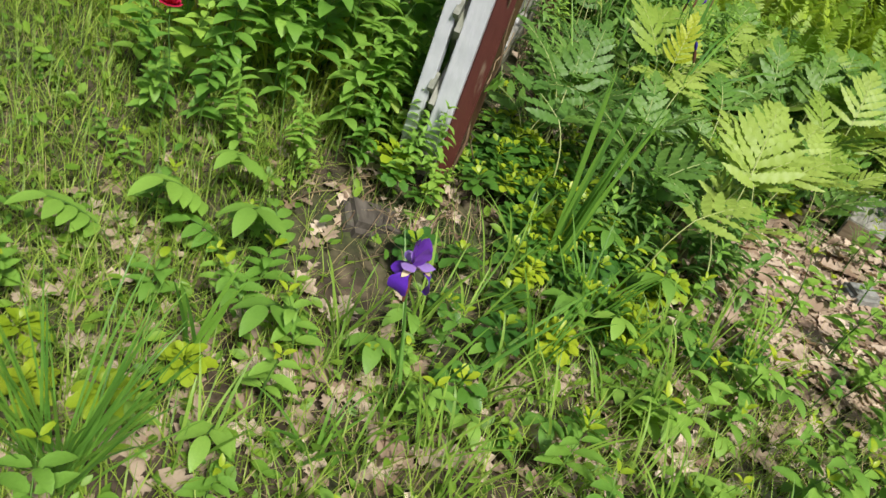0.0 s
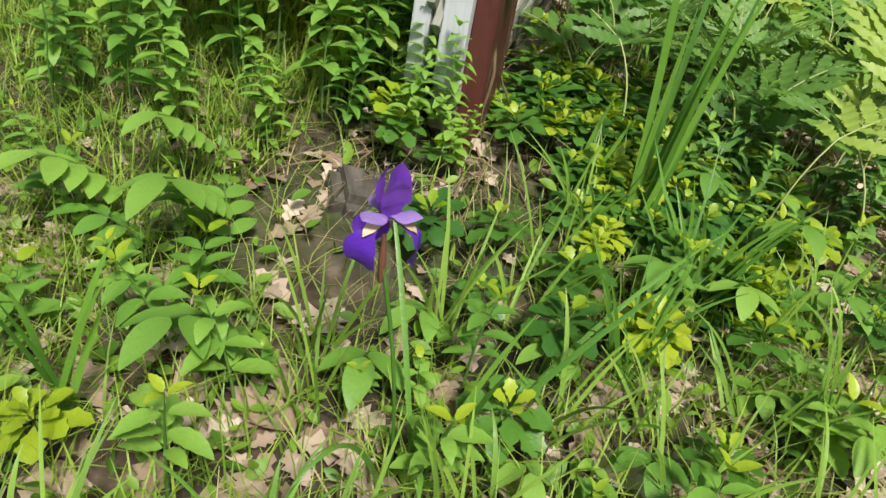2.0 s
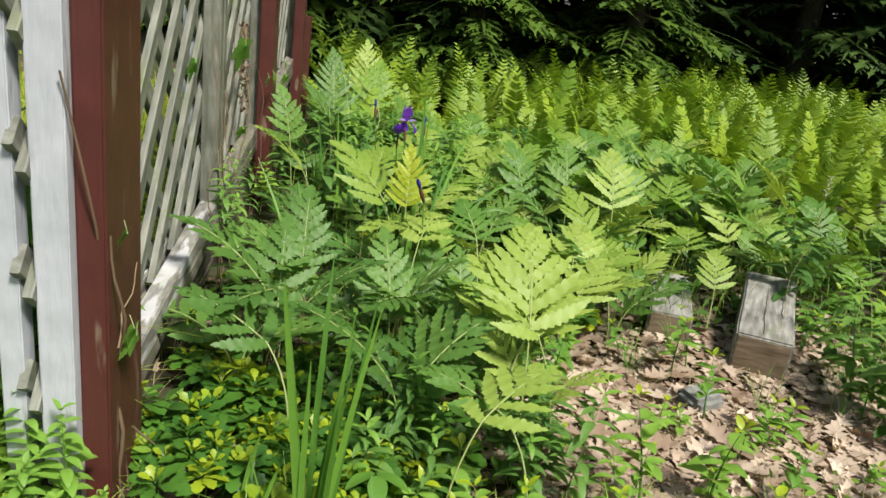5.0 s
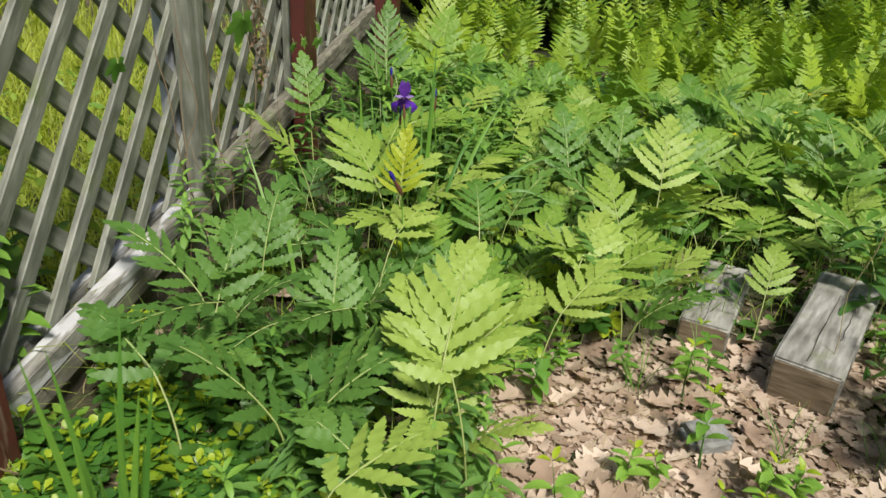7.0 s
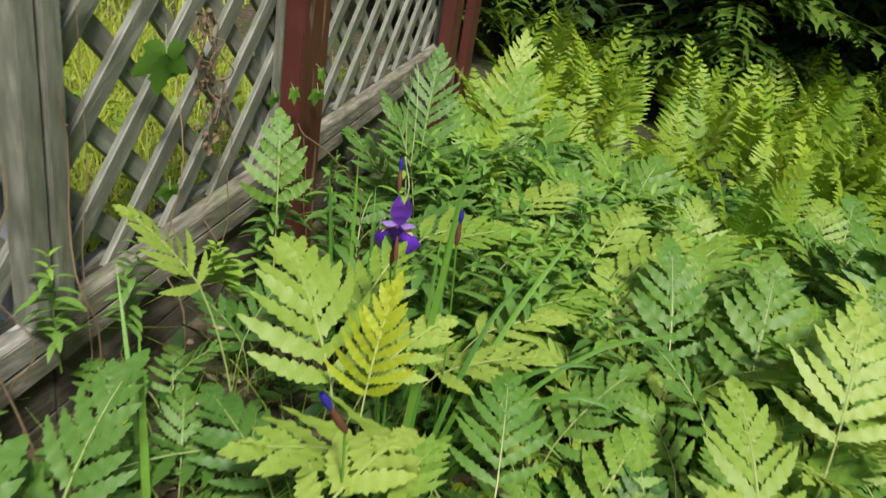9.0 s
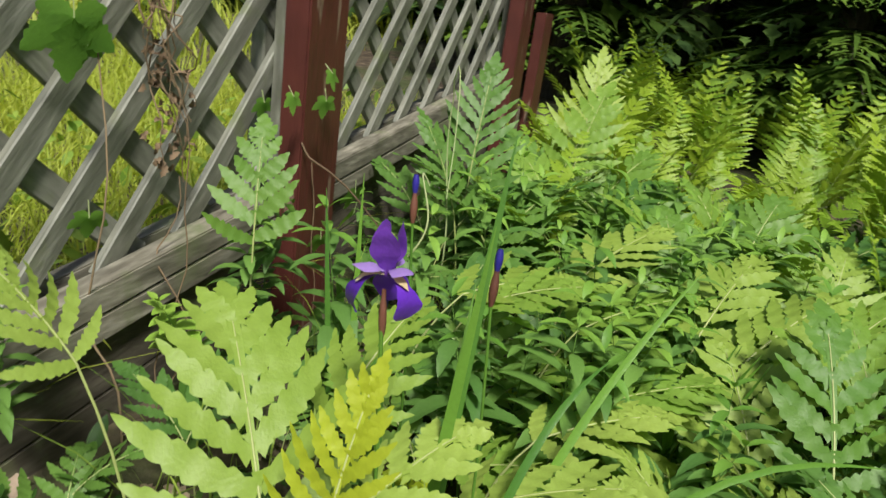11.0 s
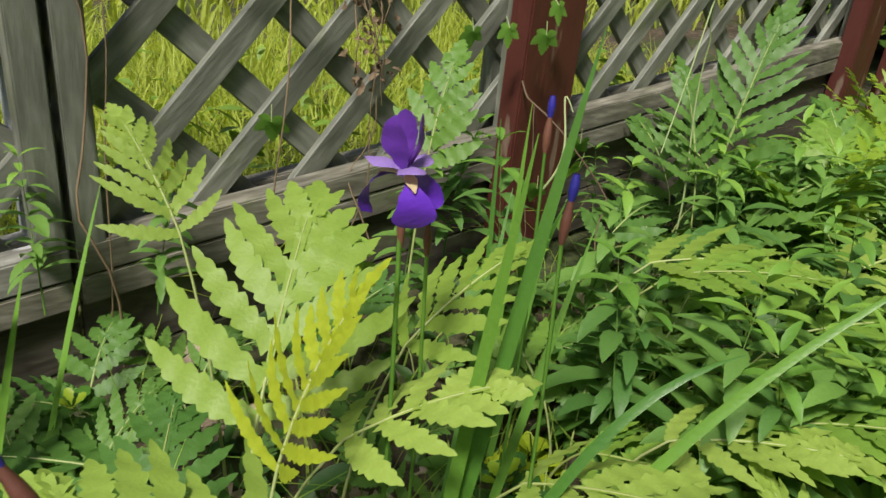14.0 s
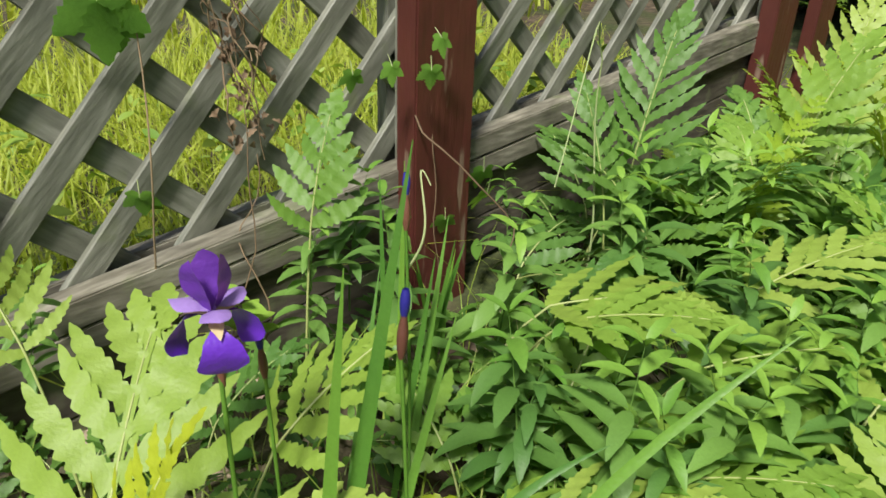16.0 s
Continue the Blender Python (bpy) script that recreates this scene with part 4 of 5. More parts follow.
for k in range(16):
    x, y = rng.uniform(0.55, 1.15), rng.uniform(0.05, 0.8)
    stem_plant("aster_stem", ASTER, x, y, rng.uniform(0.5, 0.75), "upright leafy stem with narrow pointed leaves", "wild plant", "leafy stems in the bed")
for k in range(75):
    x, y = rng.uniform(-1.0, 1.7), rng.uniform(-1.75, 0.35)
    if (x < 0 and y > -0.2) or (x > 1.1 and y > 0.2) or bank(x, y):
        continue
    stem_plant("weed", WEED, x, y, rng.uniform(0.6, 1.2), "small leafy green weed in the leaf litter", "weed", "weeds")
for k in range(22):
    x, y = rng.uniform(0.7, 1.75), rng.uniform(-0.8, 0.25)
    stem_plant("weed", WEED, x, y, rng.uniform(0.9, 1.5), "small leafy green weed in the leaf litter", "weed", "weeds")
for k in range(30):
    x, y = rng.uniform(1.15, 2.4), rng.uniform(0.05, 1.3)
    if x > 2.0 and y > 0.9:
        continue
    stem_plant("weed", WEED, x, y, rng.uniform(0.7, 1.25), "small leafy green weed in the leaf litter", "weed", "weeds")
for cx, cy in ((2.15, 0.88), (2.45, 0.85), (2.62, 1.05), (1.95, 1.25), (2.75, 1.4), (1.7, 1.15)):
    sword_clump(cx, cy, 14, 0.22, 0.16, "tuft of thin green grass beside old timbers", 0.004)
for k in range(30):
    x, y = rng.uniform(2.5, 3.6), rng.uniform(0.2, 1.8)
    stem_plant("weed", WEED + ASTER[:1], x, y, rng.uniform(0.9, 1.5), "leafy green weed beside the timbers", "weed", "weeds")


def pinnate_leaf(seed, length, leaflets, ln, wd):
    r = random.Random(seed)
    b, s = Build(), Build()
    pts = [V((0, length * 0.55 * (j / 8) ** 1.3, length * (j / 8) * (1 - 0.35 * j / 8))) for j in range(9)]
    s.tube(pts, [0.0022] * 9, 4)
    for k in range(leaflets):
        u = 0.34 + 0.62 * (k + 0.3) / leaflets
        j = min(7, int(u * 8))
        p = pts[j].lerp(pts[j + 1], u * 8 - j)
        d = (pts[j + 1] - pts[j]).normalized()
        for sgn in (-1, 1):
            way = V((sgn, 0, 0)) * 0.85 + d * 0.45 + V((0, 0.25, -0.1))
            leaf(b, p, way, V((0, -0.3, 1)), ln * r.uniform(0.85, 1.1), wd, 9, r.uniform(0.35, 0.8), 0.2, 0.42)
    leaf(b, pts[-1], pts[-1] - pts[-2] + V((0, 0.02, -0.01)), V((0, -0.3, 1)), ln * 1.1, wd * 1.05, 9, 0.7, 0.2, 0.42)
    return b.mesh("foliage", [M["shrub"]]), s.mesh("stem", [M["aster"]])


PINNATE = [pinnate_leaf(90, 0.34, 4, 0.10, 0.044), pinnate_leaf(91, 0.28, 3, 0.095, 0.044), pinnate_leaf(92, 0.22, 2, 0.10, 0.05)]
for x, y, h, s, i in ((-0.17, -0.84, 175, 1.0, 0), (0.05, -0.76, 190, 0.95, 2), (-0.42, -0.72, 120, 0.8, 1), (-0.30, -0.66, 40, 0.8, 1), (0.62, 0.05, 190, 1.0, 2), (0.72, -0.52, 230, 0.7, 2),
                      (0.85, -0.45, 200, 0.8, 1), (0.42, -0.62, 140, 0.7, 1), (-0.5, -0.4, 170, 0.9, 0), (0.62, 0.28, 180, 1.1, 1), (0.78, 0.36, 200, 1.0, 1), (1.1, -0.5, 170, 0.7, 2), (1.0, 0.0, 160, 0.9, 1), (1.25, -0.2, 210, 0.8, 1), (0.55, -0.25, 170, 1.0, 1), (1.3, -0.6, 190, 0.9, 1), (0.15, -0.62, 150, 0.8, 2), (0.55, -0.78, 185, 0.8, 2), (0.72, -0.20, 175, 1.0, 1), (0.88, -0.10, 200, 1.0, 1), (1.05, -0.70, 180, 0.85, 2), (0.95, -0.55, 160, 0.9, 1), (0.35, -0.88, 200, 0.7, 2), (0.80, 0.12, 190, 1.1, 0), (1.15, -0.25, 185, 0.8, 2), (-0.38, -0.58, 185, 1.1, 0), (-0.55, -0.62, 160, 1.0, 0), (-0.7, -0.85, 140, 0.9, 0), (-0.15, -1.25, 190, 0.8, 1)):
    ob = thing("seedling", pose(x, y, ground_z(x, y) - 0.01, 0, 0, h) @ Matrix.Scale(s, 4), "green seedling with paired oval leaflets", "seedling", "seedlings")
    part("foliage", PINNATE[i][0], ob)
    part("stem", PINNATE[i][1], ob)
for x, y in ((-0.62, -1.3), (-0.5, -1.42), (-0.36, -1.36), (-0.70, -1.42), (-0.28, -1.2)):
    w = YOUNG_WHORL
    ob = thing("yellow_plant", pose(x, y, ground_z(x, y) + 0.10, 8, 5, rng.uniform(0, 360)) @ Matrix.Scale(0.85, 4), "bright yellow-green broad leaved plant in grass", "wild plant", "yellow plants", w)
    part("stem", PACHY_STEM, ob)


# ---- grass, weeds and litter ----
def grass_patch(name, label, count, area, height, width, mat, seed, bend=0.7, keep=None):
    r = random.Random(seed)
    b = Build()
    n = 0
    while n < count:
        x, y = r.uniform(area[0], area[1]), r.uniform(area[2], area[3])
        if keep and not keep(x, y, r):
            continue
        n += 1
        a = r.uniform(0, 2 * math.pi)
        h = height * r.uniform(0.4, 1.15)
        out = V((math.cos(a), math.sin(a), 0))
        side = V((-out.y, out.x, 0))
        base = on_ground(x, y, -0.01)
        k = bend * r.uniform(0.2, 1.2)
        pts = [base + out * (h * k * u * u) + V((0, 0, h * (u - 0.35 * k * u * u))) for u in (0, 0.35, 0.7, 1.0)]
        w = width * r.uniform(0.6, 1.3) * 0.5
        b.strip(pts, [w, w * 0.9, w * 0.6, 0.0004], [side] * 4, [-out] * 4, 0.3)
    ob = new(name, b.mesh(name, [mat]))
    return tagged(ob, label, "grass", kind="stuff")


def scatter_leaves(name, label, category, count, area, size, ratio, mat, seed, lift, tilt, keep=None, teeth=0, droop=0.6, shape=0.5):
    r = random.Random(seed)
    b = Build()
    n = 0
    while n < count:
        x, y = r.uniform(area[0], area[1]), r.uniform(area[2], area[3])
        if keep and not keep(x, y, r):
            continue
        n += 1
        a, t = r.uniform(0, 2 * math.pi), r.uniform(-tilt, tilt)
        way = V((math.cos(a) * math.cos(t), math.sin(a) * math.cos(t), math.sin(t)))
        up = V((r.uniform(-tilt, tilt), r.uniform(-tilt, tilt), 1)).normalized()
        s = size * r.uniform(0.55, 1.3)
        leaf(b, on_ground(x, y, r.uniform(*lift)), way, up, s, s * ratio, 6 if not teeth else 8, droop * r.uniform(-0.5, 1.4), 0.25, shape, teeth, 0.32)
    ob = new(name, b.mesh(name, [mat]))
    return tagged(ob, label, category, kind="stuff")


front = lambda x, y, r: r.random() < (0.12 if bank(x, y) else 1.0 if x < -0.4 else 0.6 if y < -0.2 else 0.12)
grass_patch("lawn_grass", "fine green and yellowish lawn grass", 42000, (-3.2, 2.6, -3.0, 0.3), 0.17, 0.0042, M["grass"], 101, 0.9, front)
grass_patch("dry_grass", "thin dry straw coloured grass", 5200, (-2.5, 2.8, -2.2, 1.2), 0.14, 0.003, M["straw"], 102, 1.3)
grass_patch("meadow_grass", "bright tall meadow grass behind the fence", 12000, (-3.4, -0.19, 0.1, 5.6), 0.40, 0.009, M["meadow"], 103, 1.0)
grass_patch("far_meadow_grass", "bright meadow grass reaching away from the fence", 9000, (-14.0, -3.0, -8.0, 12.0), 0.6, 0.03, M["meadow"], 104, 0.9)
grass_patch("bed_grass", "thin green grass among the ferns", 2200, (0.15, 3.4, 0.6, 4.2), 0.36, 0.005, M["grass"], 105, 0.9, lambda x, y, r: not (1.2 < x < 2.6 and y < 1.4))
# Low layer in darkened greens, so gaps between ferns read as shade.
scatter_leaves("bed_weeds", "low green weed leaves under the ferns, darkened like shaded gaps", "weeds", 7000, (0.05, 4.2, 0.25, 6.0), 0.085, 0.36, M["under"], 106, (0.01, 0.17), 0.8, lambda x, y, r: not (1.15 < x < 2.5 and y < 1.4))
scatter_leaves("front_weeds", "low green weed leaves over leaf litter", "weeds", 4200, (-1.6, 2.2, -2.4, 0.5), 0.042, 0.5, M["weed"], 107, (0.005, 0.09), 0.7, lambda x, y, r: r.random() < (0.25 if bank(x, y) else 0.9 if x < 0.9 else 0.3))
scatter_leaves("meadow_weeds", "broad weed leaves in the meadow behind the fence", "weeds", 1000, (-1.8, -0.2, 0.0, 5.0), 0.08, 0.42, M["meadow_leaf"], 108, (0.05, 0.4), 0.8)
scatter_leaves("leaf_litter", "dry brown oak leaves covering the ground", "leaf litter", 7000, (-0.9, 3.0, -1.8, 2.2), 0.085, 0.55, M["litter"], 109, (0.0, 0.03), 0.2,
               lambda x, y, r: r.random() < (1.0 if x > 1.05 and 0.0 < y < 1.5 else 0.05 if bank(x, y) else 0.05 if x < 0.5 and y > -0.7 else 0.16), 1, 0.8)


def fallen_leaf(seed):
    r = random.Random(seed)
    b = Build()
    cs, hs, n = [], [], 14
    ln = 0.12
    for j in range(n + 1):
        u = j / n
        lobe = 1 + 0.45 * math.cos(u * 4 * 2 * math.pi)
        hs.append(max(0.001, 0.032 * math.sin(math.pi * min(1, u * 0.93 + 0.03)) ** 0.8 * lobe))
        cs.append(V((0.006 * math.sin(u * 5 + seed), (u - 0.5) * ln, 0.006 + 0.02 * (2 * u - 1) ** 2 * r.uniform(0.3, 1.3))))
    b.strip(cs, hs, [V((1, 0, 0))] * (n + 1), [V((0, 0, 1))] * (n + 1), r.uniform(0.1, 0.7))
    return b.mesh("fallen_leaf", [M["litter_one"]])


FALLEN = [fallen_leaf(k) for k in range(6)]
for k in range(230):
    x, y = (rng.uniform(1.1, 2.5), rng.uniform(-0.15, 1.25)) if k < 170 else (rng.uniform(-0.3, 1.1), rng.uniform(-1.3, 0.2))
    if 2.1 < x < 2.6 and y > 0.95 or bank(x, y) or (x < 0.5 and y > -0.7):
        continue
    thing("fallen_leaf", pose(x, y, ground_z(x, y) + rng.uniform(0.012, 0.035), rng.uniform(-22, 22), rng.uniform(-22, 22), rng.uniform(0, 360)) @ Matrix.Scale(rng.uniform(0.7, 1.25), 4),
          "dry curled brown oak leaf on the ground", "fallen leaf", "fallen leaves", rng.choice(FALLEN))


# ---- vines, twigs and single leaves on the fence ----
def wander(a, c, wob, n=14, seed=0):
    out = []
    for j in range(n + 1):
        u = j / n
        w = noise.noise_vector(V((u * 3.0, seed * 1.7, 0.4)))
        out.append(a.lerp(c, u) + w * (wob * math.sin(math.pi * u)))
    return out


def vine(points, rad, label, mat, name="vine"):
    s = Build()
    s.tube(points, [rad * (1.1 - 0.6 * j / len(points)) for j in range(len(points))], 5)
    return thing(name, Matrix.Identity(4), label, "vine", "vines and twigs", s.mesh(name, [mat]))


TW = "thin dry brown vine stem"
vine(wander(V((0.015, 0.06, 0.02)), V((0.012, 0.02, 0.72)), 0.05, 14, 1), 0.0055, TW + " climbing a red post", M["twig"])
vine(wander(V((0.012, 0.12, 0.03)), V((-0.05, -0.045, 1.05)), 0.06, 14, 2), 0.0045, TW + " climbing a red post", M["twig"])
vine(wander(V((0.015, 0.05, 0.45)), V((0.03, 0.14, 0.62)), 0.02, 8, 3), 0.0025, TW + " on a red post", M["twig"])
vine(wander(V((0.03, 0.1, 0.22)), V((0.10, 0.26, 0.02)), 0.03, 8, 4), 0.003, TW + " at the foot of a post", M["twig"])
for k in range(36):
    a = V((rng.uniform(-0.22, 0.16), rng.uniform(-0.28, -0.02), ground_z(0, -0.1) + rng.uniform(0.0, 0.05)))
    c = a + V((rng.uniform(-0.22, 0.22), rng.uniform(-0.35, -0.05), rng.uniform(-0.12, 0.04)))
    vine(wander(a, c, 0.04, 8, 10 + k), rng.uniform(0.0015, 0.003), "dry twig tangled at the foot of a post", M["twig"], "twig")
for k, y in enumerate((1.30, 1.38, 1.42, 1.62, 1.66, 1.25, 2.05, 2.15, 2.2)):
    a = V((0.0 + 0.02 * (k % 3), y, ground_z(0, y)))
    c = V((-0.04 + 0.02 * (k % 2), y + rng.uniform(-0.12, 0.12), rng.uniform(0.6, 1.15)))
    vine(wander(a, c, 0.10, 14, 30 + k), rng.uniform(0.0018, 0.0032), TW + " hanging on the lattice", M["twig"])
vine(wander(V((0.02, 2.70, 0.66)), V((0.35, 2.82, 0.18)), 0.12, 16, 44), 0.003, TW + " arching from a red post", M["twig"])
vine(wander(V((0.02, 2.76, 0.60)), V((0.08, 2.74, 0.05)), 0.03, 12, 45), 0.0022, TW + " down a red post", M["twig"])
for k in range(9):
    a = V((-0.07, 2.24 + rng.uniform(-0.05, 0.07), 1.05))
    c = V((-0.06 + rng.uniform(0, 0.03), 2.25 + rng.uniform(-0.07, 0.08), rng.uniform(0.60, 0.82)))
    vine(wander(a, c, 0.09, 14, 60 + k), rng.uniform(0.0014, 0.0026), "dry tangled vine hanging on the lattice", M["twig"])


def dead_leaf_cluster(at, count, reach, seed):
    """Shrivelled brown leaves caught on the lattice."""
    r = random.Random(seed)
    b = Build()
    for k in range(count):
        p = V((r.uniform(-0.015, 0.02), r.gauss(0, 0.3) * reach * 0.6, r.uniform(-0.5, 0.5) * reach))
        w = V((r.uniform(-0.4, 0.6), r.uniform(-1, 1), r.uniform(-1, 0.3)))
        leaf(b, p, w, V((0.6, 0.1, 1)), r.uniform(0.016, 0.034), 0.014, 7, r.uniform(0.8, 2.2), 0.6, 0.5, 1, 0.3)
    thing("dead_leaf_cluster", pose(*at), "shrivelled brown leaves caught on the lattice", "dry leaves", "dead leaves on the fence", b.mesh("dead_leaf_cluster", [M["twig"]]), "stuff")


dead_leaf_cluster(V((-0.075, 2.25, 0.89)), 16, 0.09, 1)
dead_leaf_cluster(V((-0.07, 2.28, 0.76)), 44, 0.22, 2)
dead_leaf_cluster(V((-0.07, 2.22, 1.02)), 14, 0.10, 3)
spiral = [V((0.585 + 0.02 * math.sin(u * 5) + 0.02 * u, 2.19 + 0.03 * u, 0.62 + 0.2 * u - 0.05 * max(0, u - 0.7) * 9 * max(0, u - 0.7))) for u in np.linspace(0, 1.15, 18)]
vine(spiral, 0.0022, "pale green curling tendril on an iris bud", M["tendril"], "tendril")
tall = [V((0.34 + 0.02 * math.sin(u * 7) + 0.1 * max(0, u - 0.8) * 3, 3.05 - 0.35 * max(0, u - 0.75) ** 1.2 * 3, 0.1 + 0.95 * u - 0.9 * max(0, u - 0.85) ** 1.4 * 4)) for u in np.linspace(0, 1.12, 22)]
vine(tall, 0.003, "pale green climbing stem nodding over the lattice", M["tendril"], "tendril")


def maple_leaf(size):
    b = Build()
    for a, ln, w in ((0, 1.0, 0.52), (52, 0.82, 0.46), (-52, 0.82, 0.46), (108, 0.5, 0.4), (-108, 0.5, 0.4)):
        d = V((math.sin(radians(a)), 0.25, math.cos(radians(a))))
        leaf(b, V((0, 0.001 * a / 50, 0)), d, V((0, 1, 0)), ln * size, w * size, 12, 0.2, 0.1, 0.45, 1, 0.14)
    return b.mesh("vine_leaf", [M["maple"]])


def hung_leaf(p, size, turn, tilt, label):
    ob = thing("vine_leaf", pose(*p, tilt, 0, turn), label, "leaf", "leaves on the fence", maple_leaf(size))
    s = Build()
    s.tube([V((0, 0.004 * j, -size * 0.14 * j)) for j in range(5)], [0.0013] * 5, 4)
    part("petiole", s.mesh("petiole", [M["tendril"]]), ob, "thin pale green petiole")


LB = "green lobed vine leaf hanging on the lattice"
for p, s, a, t in ((V((-0.02, 1.983, 0.979)), 0.13, -110, 170), (V((-0.03, 2.02, 0.93)), 0.07, -100, 150), (V((-0.02, 2.0, 0.60)), 0.06, -120, 160), (V((0.05, 2.60, 0.80)), 0.05, -100, 190),
                   (V((0.10, 2.68, 0.79)), 0.055, -120, 170), (V((0.09, 2.72, 0.86)), 0.05, -90, 200), (V((0.03, 2.5, 0.79)), 0.05, -100, 170), (V((-0.02, 1.72, 1.25)), 0.10, -100, 170),
                   (V((-0.03, 1.0, 0.98)), 0.07, -100, 170), (V((0.05, 0.05, 0.50)), 0.05, -100, 170), (V((0.05, 0.06, 0.47)), 0.06, -60, 150), (V((0.04, 0.04, 0.72)), 0.045, -90, 160),
                   (V((0.06, 2.78, 0.36)), 0.06, -110, 160), (V((0.12, 2.86, 0.5)), 0.07, -100, 160), (V((0.1, 2.9, 0.42)), 0.08, -80, 150), (V((-0.02, 1.9, 1.3)), 0.12, -100, 160)):
    hung_leaf(p, s, a, t, LB)
# leafy shoots against the lattice
for x, y, s, l in ((0.1, 2.42, 0.75, 0.2), (0.06, 1.22, 0.6, 0.2), (0.08, 1.05, 0.55, 0.15), (0.05, 2.2, 0.6, 0.1), (0.12, 2.98, 0.6, 0.1), (0.02, 1.52, 0.55, 0.25), (0.03, 1.72, 0.5, 0.2), (0.10, 2.30, 0.7, 0.1)):
    stem_plant("climber", ASTER + SHRUB[4:], x, y, s, "leafy climbing shoot against the lattice fence", "climbing plant", "climbing shoots", l)


# ---- small flowers ----
def little_flower(p, base, petals, size, mat, label, name, category):
    ob = thing(name, pose(*base), label, category, name + "s")
    c = ob.matrix_basis.inverted() @ p
    b = Build()
    for ring in range(3 if petals > 8 else 1):
        for k in range(petals):
            a = 2 * math.pi * k / petals + ring * 0.4
            t = 0.25 + 0.4 * ring
            way = V((math.cos(a) * math.cos(t), math.sin(a) * math.cos(t), math.sin(t)))
            leaf(b, c, way, V((0, 0, 1)), size, size * 0.75, 6, 0.2, -0.3, 0.6)
    part("petals", b.mesh("petals", [mat]), ob)
    s = Build()
    s.tube(wander(V((0, 0, 0)), c, 0.02, 8, int(size * 999)), [0.002] * 9, 4)
    part("stem", s.mesh("stem", [M["aster"]]), ob)


little_flower(V((-0.77, -0.6, 0.536)), on_ground(-0.74, -0.6), 11, 0.032, M["red"], "double crimson red flower above green foliage", "red_flower", "flower")
for p in ((2.27, 2.65, 0.50), (2.62, 2.9, 0.58), (2.5, 3.1, 0.62), (2.9, 3.3, 0.6), (2.2, 2.3, 0.42), (2.7, 3.0, 0.66), (-0.75, 0.2, 0.78)):
    little_flower(V(p), on_ground(p[0] + 0.03, p[1] + 0.02), 5, 0.014, M["yellow"], "small yellow buttercup among ferns", "buttercup", "flower")
for x, y, h in ((2.35, 1.2, 0.85), (2.6, 0.9, 0.6)):
    ob = thing("grass_plume", pose(x, y, ground_z(x, y)), "tall thin grass stem with a pale seed head", "grass", "grass plumes")
    s = Build()
    s.tube(wander(V((0, 0, 0)), V((0.05, 0.02, h)), 0.04, 10, int(h * 77)), [0.0014] * 11, 4)
    part("stem", s.mesh("stem", [M["straw"]]), ob)
    b = Build()
    for k in range(26):
        u = k / 26
        a = k * 2.4
        leaf(b, V((0.05, 0.02, h - 0.09 * u + 0.01)), V((math.cos(a), math.sin(a), 0.7)), V((0, 0, 1)), 0.02 + 0.01 * u, 0.004, 4, 0.4)
    part("seed_head", b.mesh("seed_head", [M["white_flower"]]), ob)


# ---- woods ----
def spray(b, base, way, length, r, mat=0, twigs=11):
    """A flat, drooping branch spray of short needled twigs."""
    way = way.normalized()
    side = way.cross(V((0, 0, 1))).normalized()
    for k in range(twigs):
        u = (k + 0.5) / twigs
        p = base + way * (length * u) + V((0, 0, -0.22 * length * u * u))
        for s in (-1, 1):
            d = side * s * 0.8 + way * 0.75 + V((0, 0, r.uniform(-0.3, 0.08)))
            ln = length * 0.42 * (1 - 0.65 * u) * r.uniform(0.7, 1.2)
            leaf(b, p, d, V((0, 0, 1)), ln, ln * 0.22 + 0.012, 5, 0.5, 0.15, 0.4, 1, 0.5, mat)
    leaf(b, base, way, V((0, 0, 1)), length, 0.05, 4, 0.4, 0.1, 0.3, 0, 0, mat)


def conifer(x, y, height, reach, seed, low, mats, label):
    r = random.Random(seed)
    root = thing("tree", pose(x, y, ground_z(x, y) - 0.05), label, "tree", "trees at the edge of the woods")
    s = Build()
    lean = V((r.uniform(-0.3, 0.3), r.uniform(-0.3, 0.3), 0))
    s.tube([lean * (j / 10) ** 2 + V((0, 0, height * j / 10)) for j in range(11)], [0.16 * (1.08 - j / 10) + 0.01 for j in range(11)], 9)
    limbs = []
    b = Build()
    n = 62
    for k in range(n):
        u = k / n
        z = low + (height - low) * u
        a = k * 2.399 + r.uniform(-0.4, 0.4)
        ln = reach * (1 - u) ** 0.7 * r.uniform(0.7, 1.15) + 0.25
        d = V((math.cos(a), math.sin(a), r.uniform(-0.18, 0.12)))
        p0 = lean * (z / height) ** 2 + V((0, 0, z))
        s.tube([p0 + d * (ln * t) + V((0, 0, -0.2 * ln * t * t)) for t in (0, 0.3, 0.6, 0.9)], [0.024, 0.017, 0.011, 0.004], 4)
        spray(b, p0 + d * 0.15, d, ln, r, 0, 9)
        for t in (0.35, 0.6, 0.8):
            for sg in (-1, 1):
                d2 = d + d.cross(V((0, 0, 1))) * sg * 0.9
                spray(b, p0 + d * (ln * t) + V((0, 0, -0.2 * ln * t * t)), d2 + V((0, 0, -0.15)), ln * 0.5 * (1.2 - t), r, 0, 5)
    part("trunk", s.mesh("trunk", [M["bark"]]), root)
    part("crown", b.mesh("crown", mats), root)
    return root


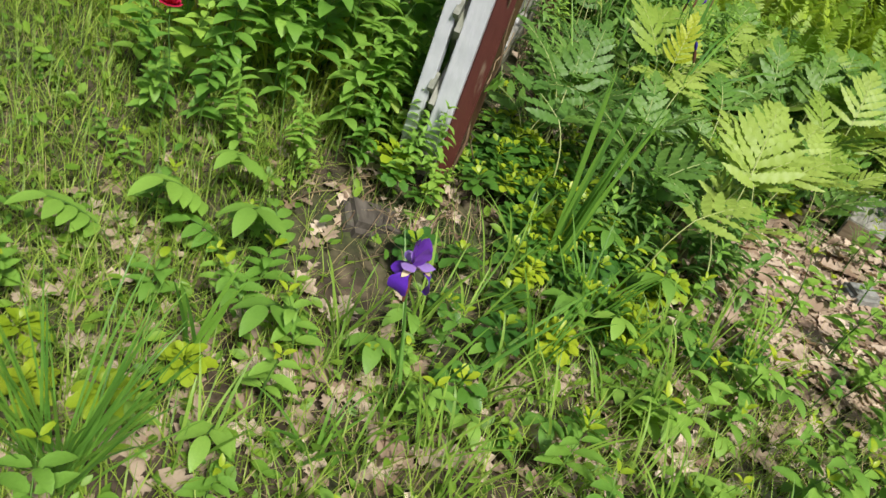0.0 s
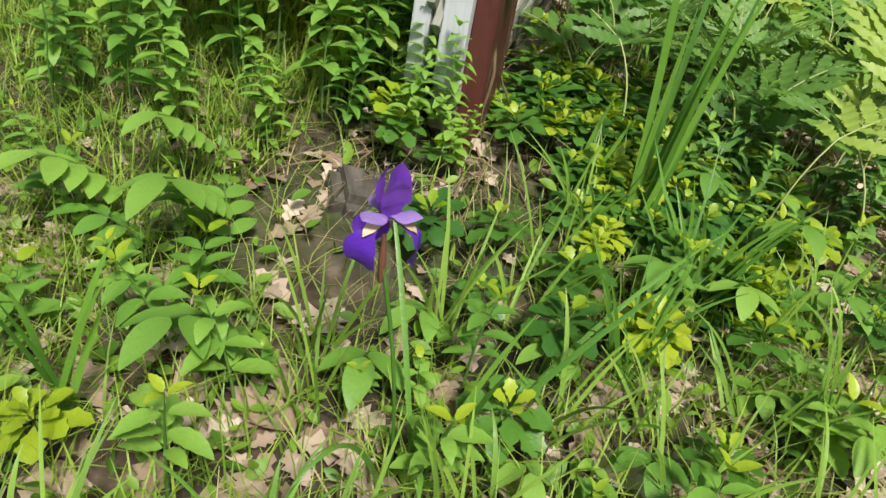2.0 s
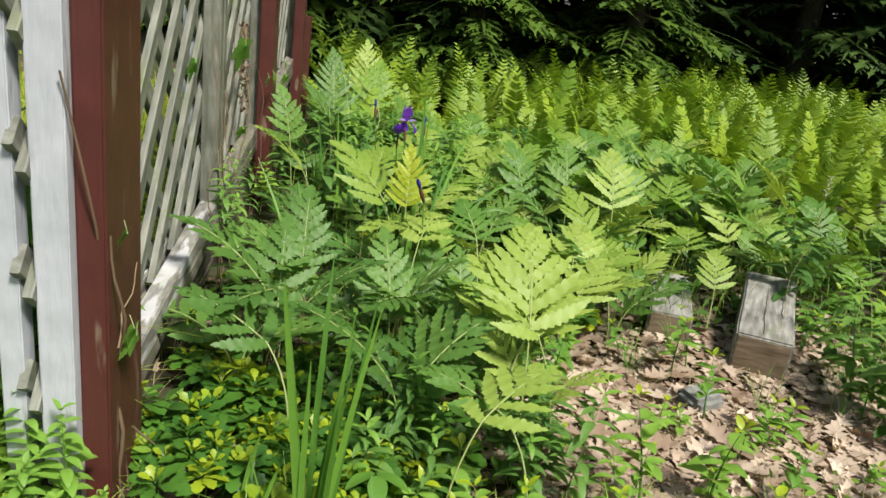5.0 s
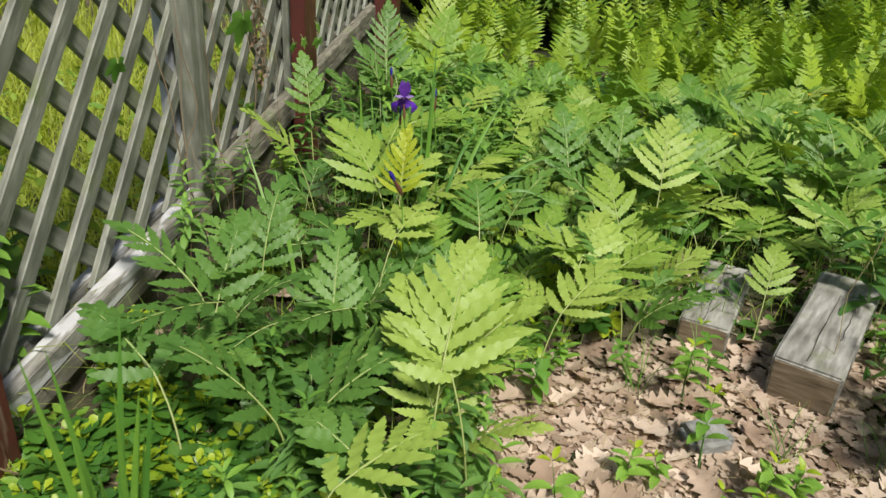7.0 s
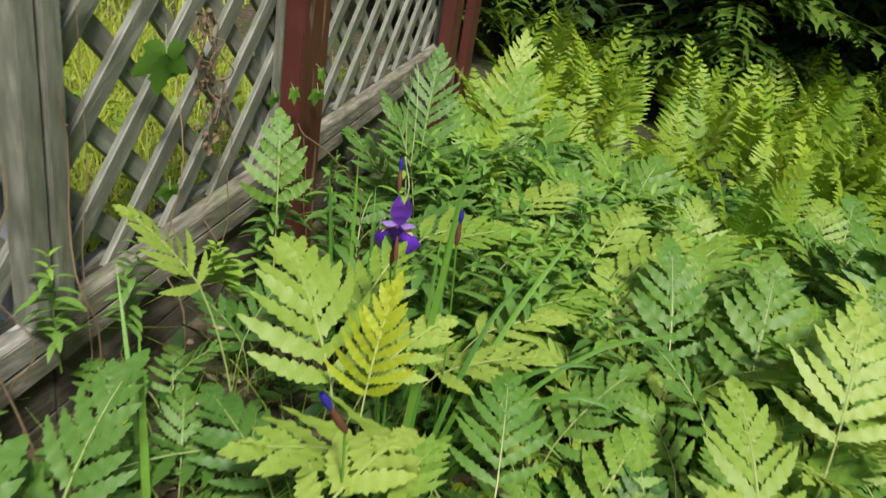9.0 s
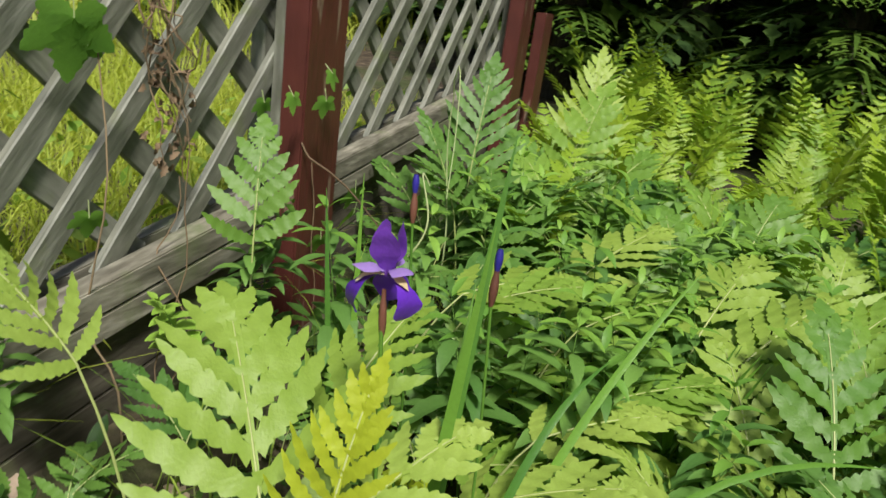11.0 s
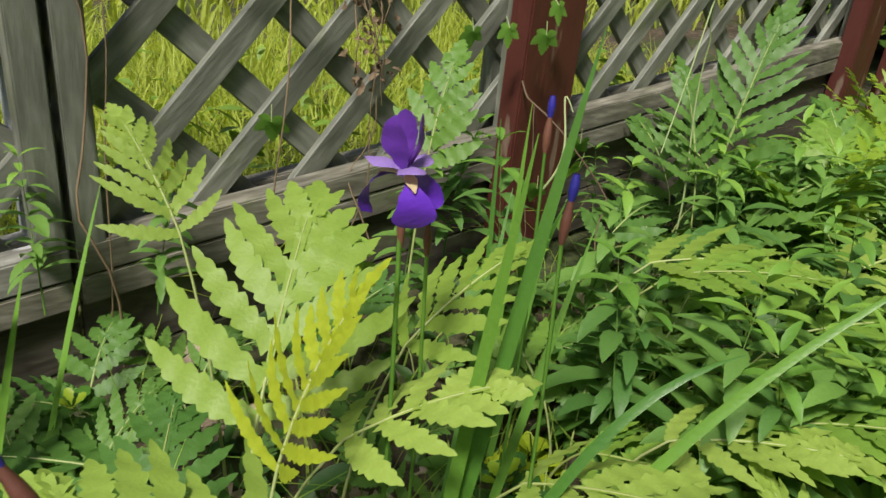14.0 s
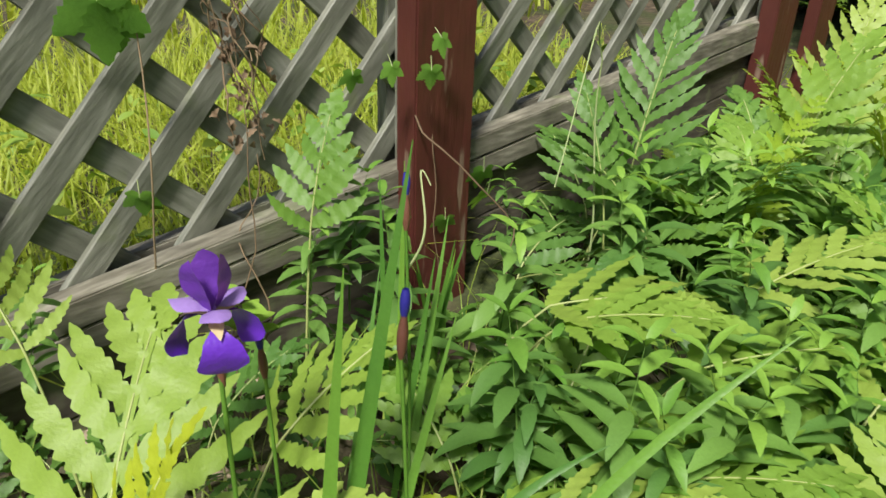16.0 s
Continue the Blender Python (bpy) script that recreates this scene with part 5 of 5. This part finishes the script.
# Crowns rise above view to shade the woods; their greens are darkened too.
DK = "tall hemlock with drooping branches at the wood edge, greens darkened like canopy shade"
for x, y, h, rc, sd, low in ((0.6, 9.2, 9.0, 2.2, 1, 0.9), (2.6, 8.8, 8.0, 2.0, 2, 0.7), (4.6, 9.6, 10.0, 2.4, 3, 1.0), (6.9, 9.0, 9.0, 2.3, 4, 1.3), (9.2, 8.0, 10.0, 2.4, 5, 0.8),
                              (-1.6, 10.4, 10.0, 2.4, 6, 0.6), (11.5, 6.0, 10.0, 2.5, 7, 0.6)):
    conifer(x, y, h, rc, sd, low, [M["hemlock"]], DK)
# Lit boughs in front, put into a lighter leaf colour.
conifer(1.9, 7.6, 3.2, 1.2, 8, 0.5, [M["hemlock_lit"]], "young green conifer in front of the woods, coloured lighter as lit foliage")
conifer(3.9, 7.9, 3.6, 1.3, 9, 0.5, [M["hemlock_lit"]], "young green conifer in front of the woods, coloured lighter as lit foliage")
conifer(-0.5, 8.3, 3.8, 1.3, 10, 0.4, [M["hemlock_lit"]], "young green conifer in front of the woods, coloured lighter as lit foliage")


def far_woods():
    r = random.Random(300)
    b, s = Build(), Build()
    for k in range(60):
        a = r.uniform(-0.7, 1.75)
        d = r.uniform(12.5, 19)
        p = V((math.sin(a) * d + 1.0, math.cos(a) * d, 0.2))
        s.tube([p + V((0, 0, 11 * j / 5)) for j in range(6)], [0.17 * (1.1 - j / 6) for j in range(6)], 6)
    for k in range(32000):
        a = r.uniform(-0.75, 1.8)
        d = r.uniform(12.0, 19)
        z = 0.1 + 11 * r.random() ** 1.5
        p = V((math.sin(a) * d + 1.0, math.cos(a) * d, z))
        w = V((r.uniform(-1, 1), r.uniform(-1, 1), r.uniform(-0.6, 0.2)))
        ln = r.uniform(0.5, 1.3)
        leaf(b, p, w, V((0, 0, 1)), ln, ln * 0.4, 4, 0.5, 0.2, 0.45, 1, 0.4)
    k = len(b.v)
    b.v += s.v
    b.f += [tuple(q + k for q in f) for f in s.f]
    b.i += [1] * len(s.f)
    # Shade among the far trees lies in the dark needle colour.
    tagged(new("far_woods", b.mesh("far_woods", [M["hemlock"], M["bark"]])), "deep woods behind the fern bed, canopy shade put into dark greens", "woods", kind="stuff")


far_woods()


def hedge_row():
    r = random.Random(301)
    b = Build()
    for k in range(7000):
        y = r.uniform(-14, 14)
        z = 4.5 * r.random() ** 0.8 * (0.75 + 0.25 * noise.noise(V((y * 0.4, 0, 0))))
        p = V((-13 + r.uniform(-1.6, 1.6), y, z + ground_z(-13, y)))
        w = V((r.uniform(-1, 1), r.uniform(-1, 1), r.uniform(-0.6, 0.4)))
        ln = r.uniform(0.25, 0.6)
        leaf(b, p, w, V((0, 0, 1)), ln, ln * 0.5, 4, 0.5, 0.2, 0.45)
    tagged(new("hedge_row", b.mesh("hedge_row", [M["hemlock_lit"]])), "green trees and bushes beyond the meadow", "hedge", kind="stuff")


hedge_row()
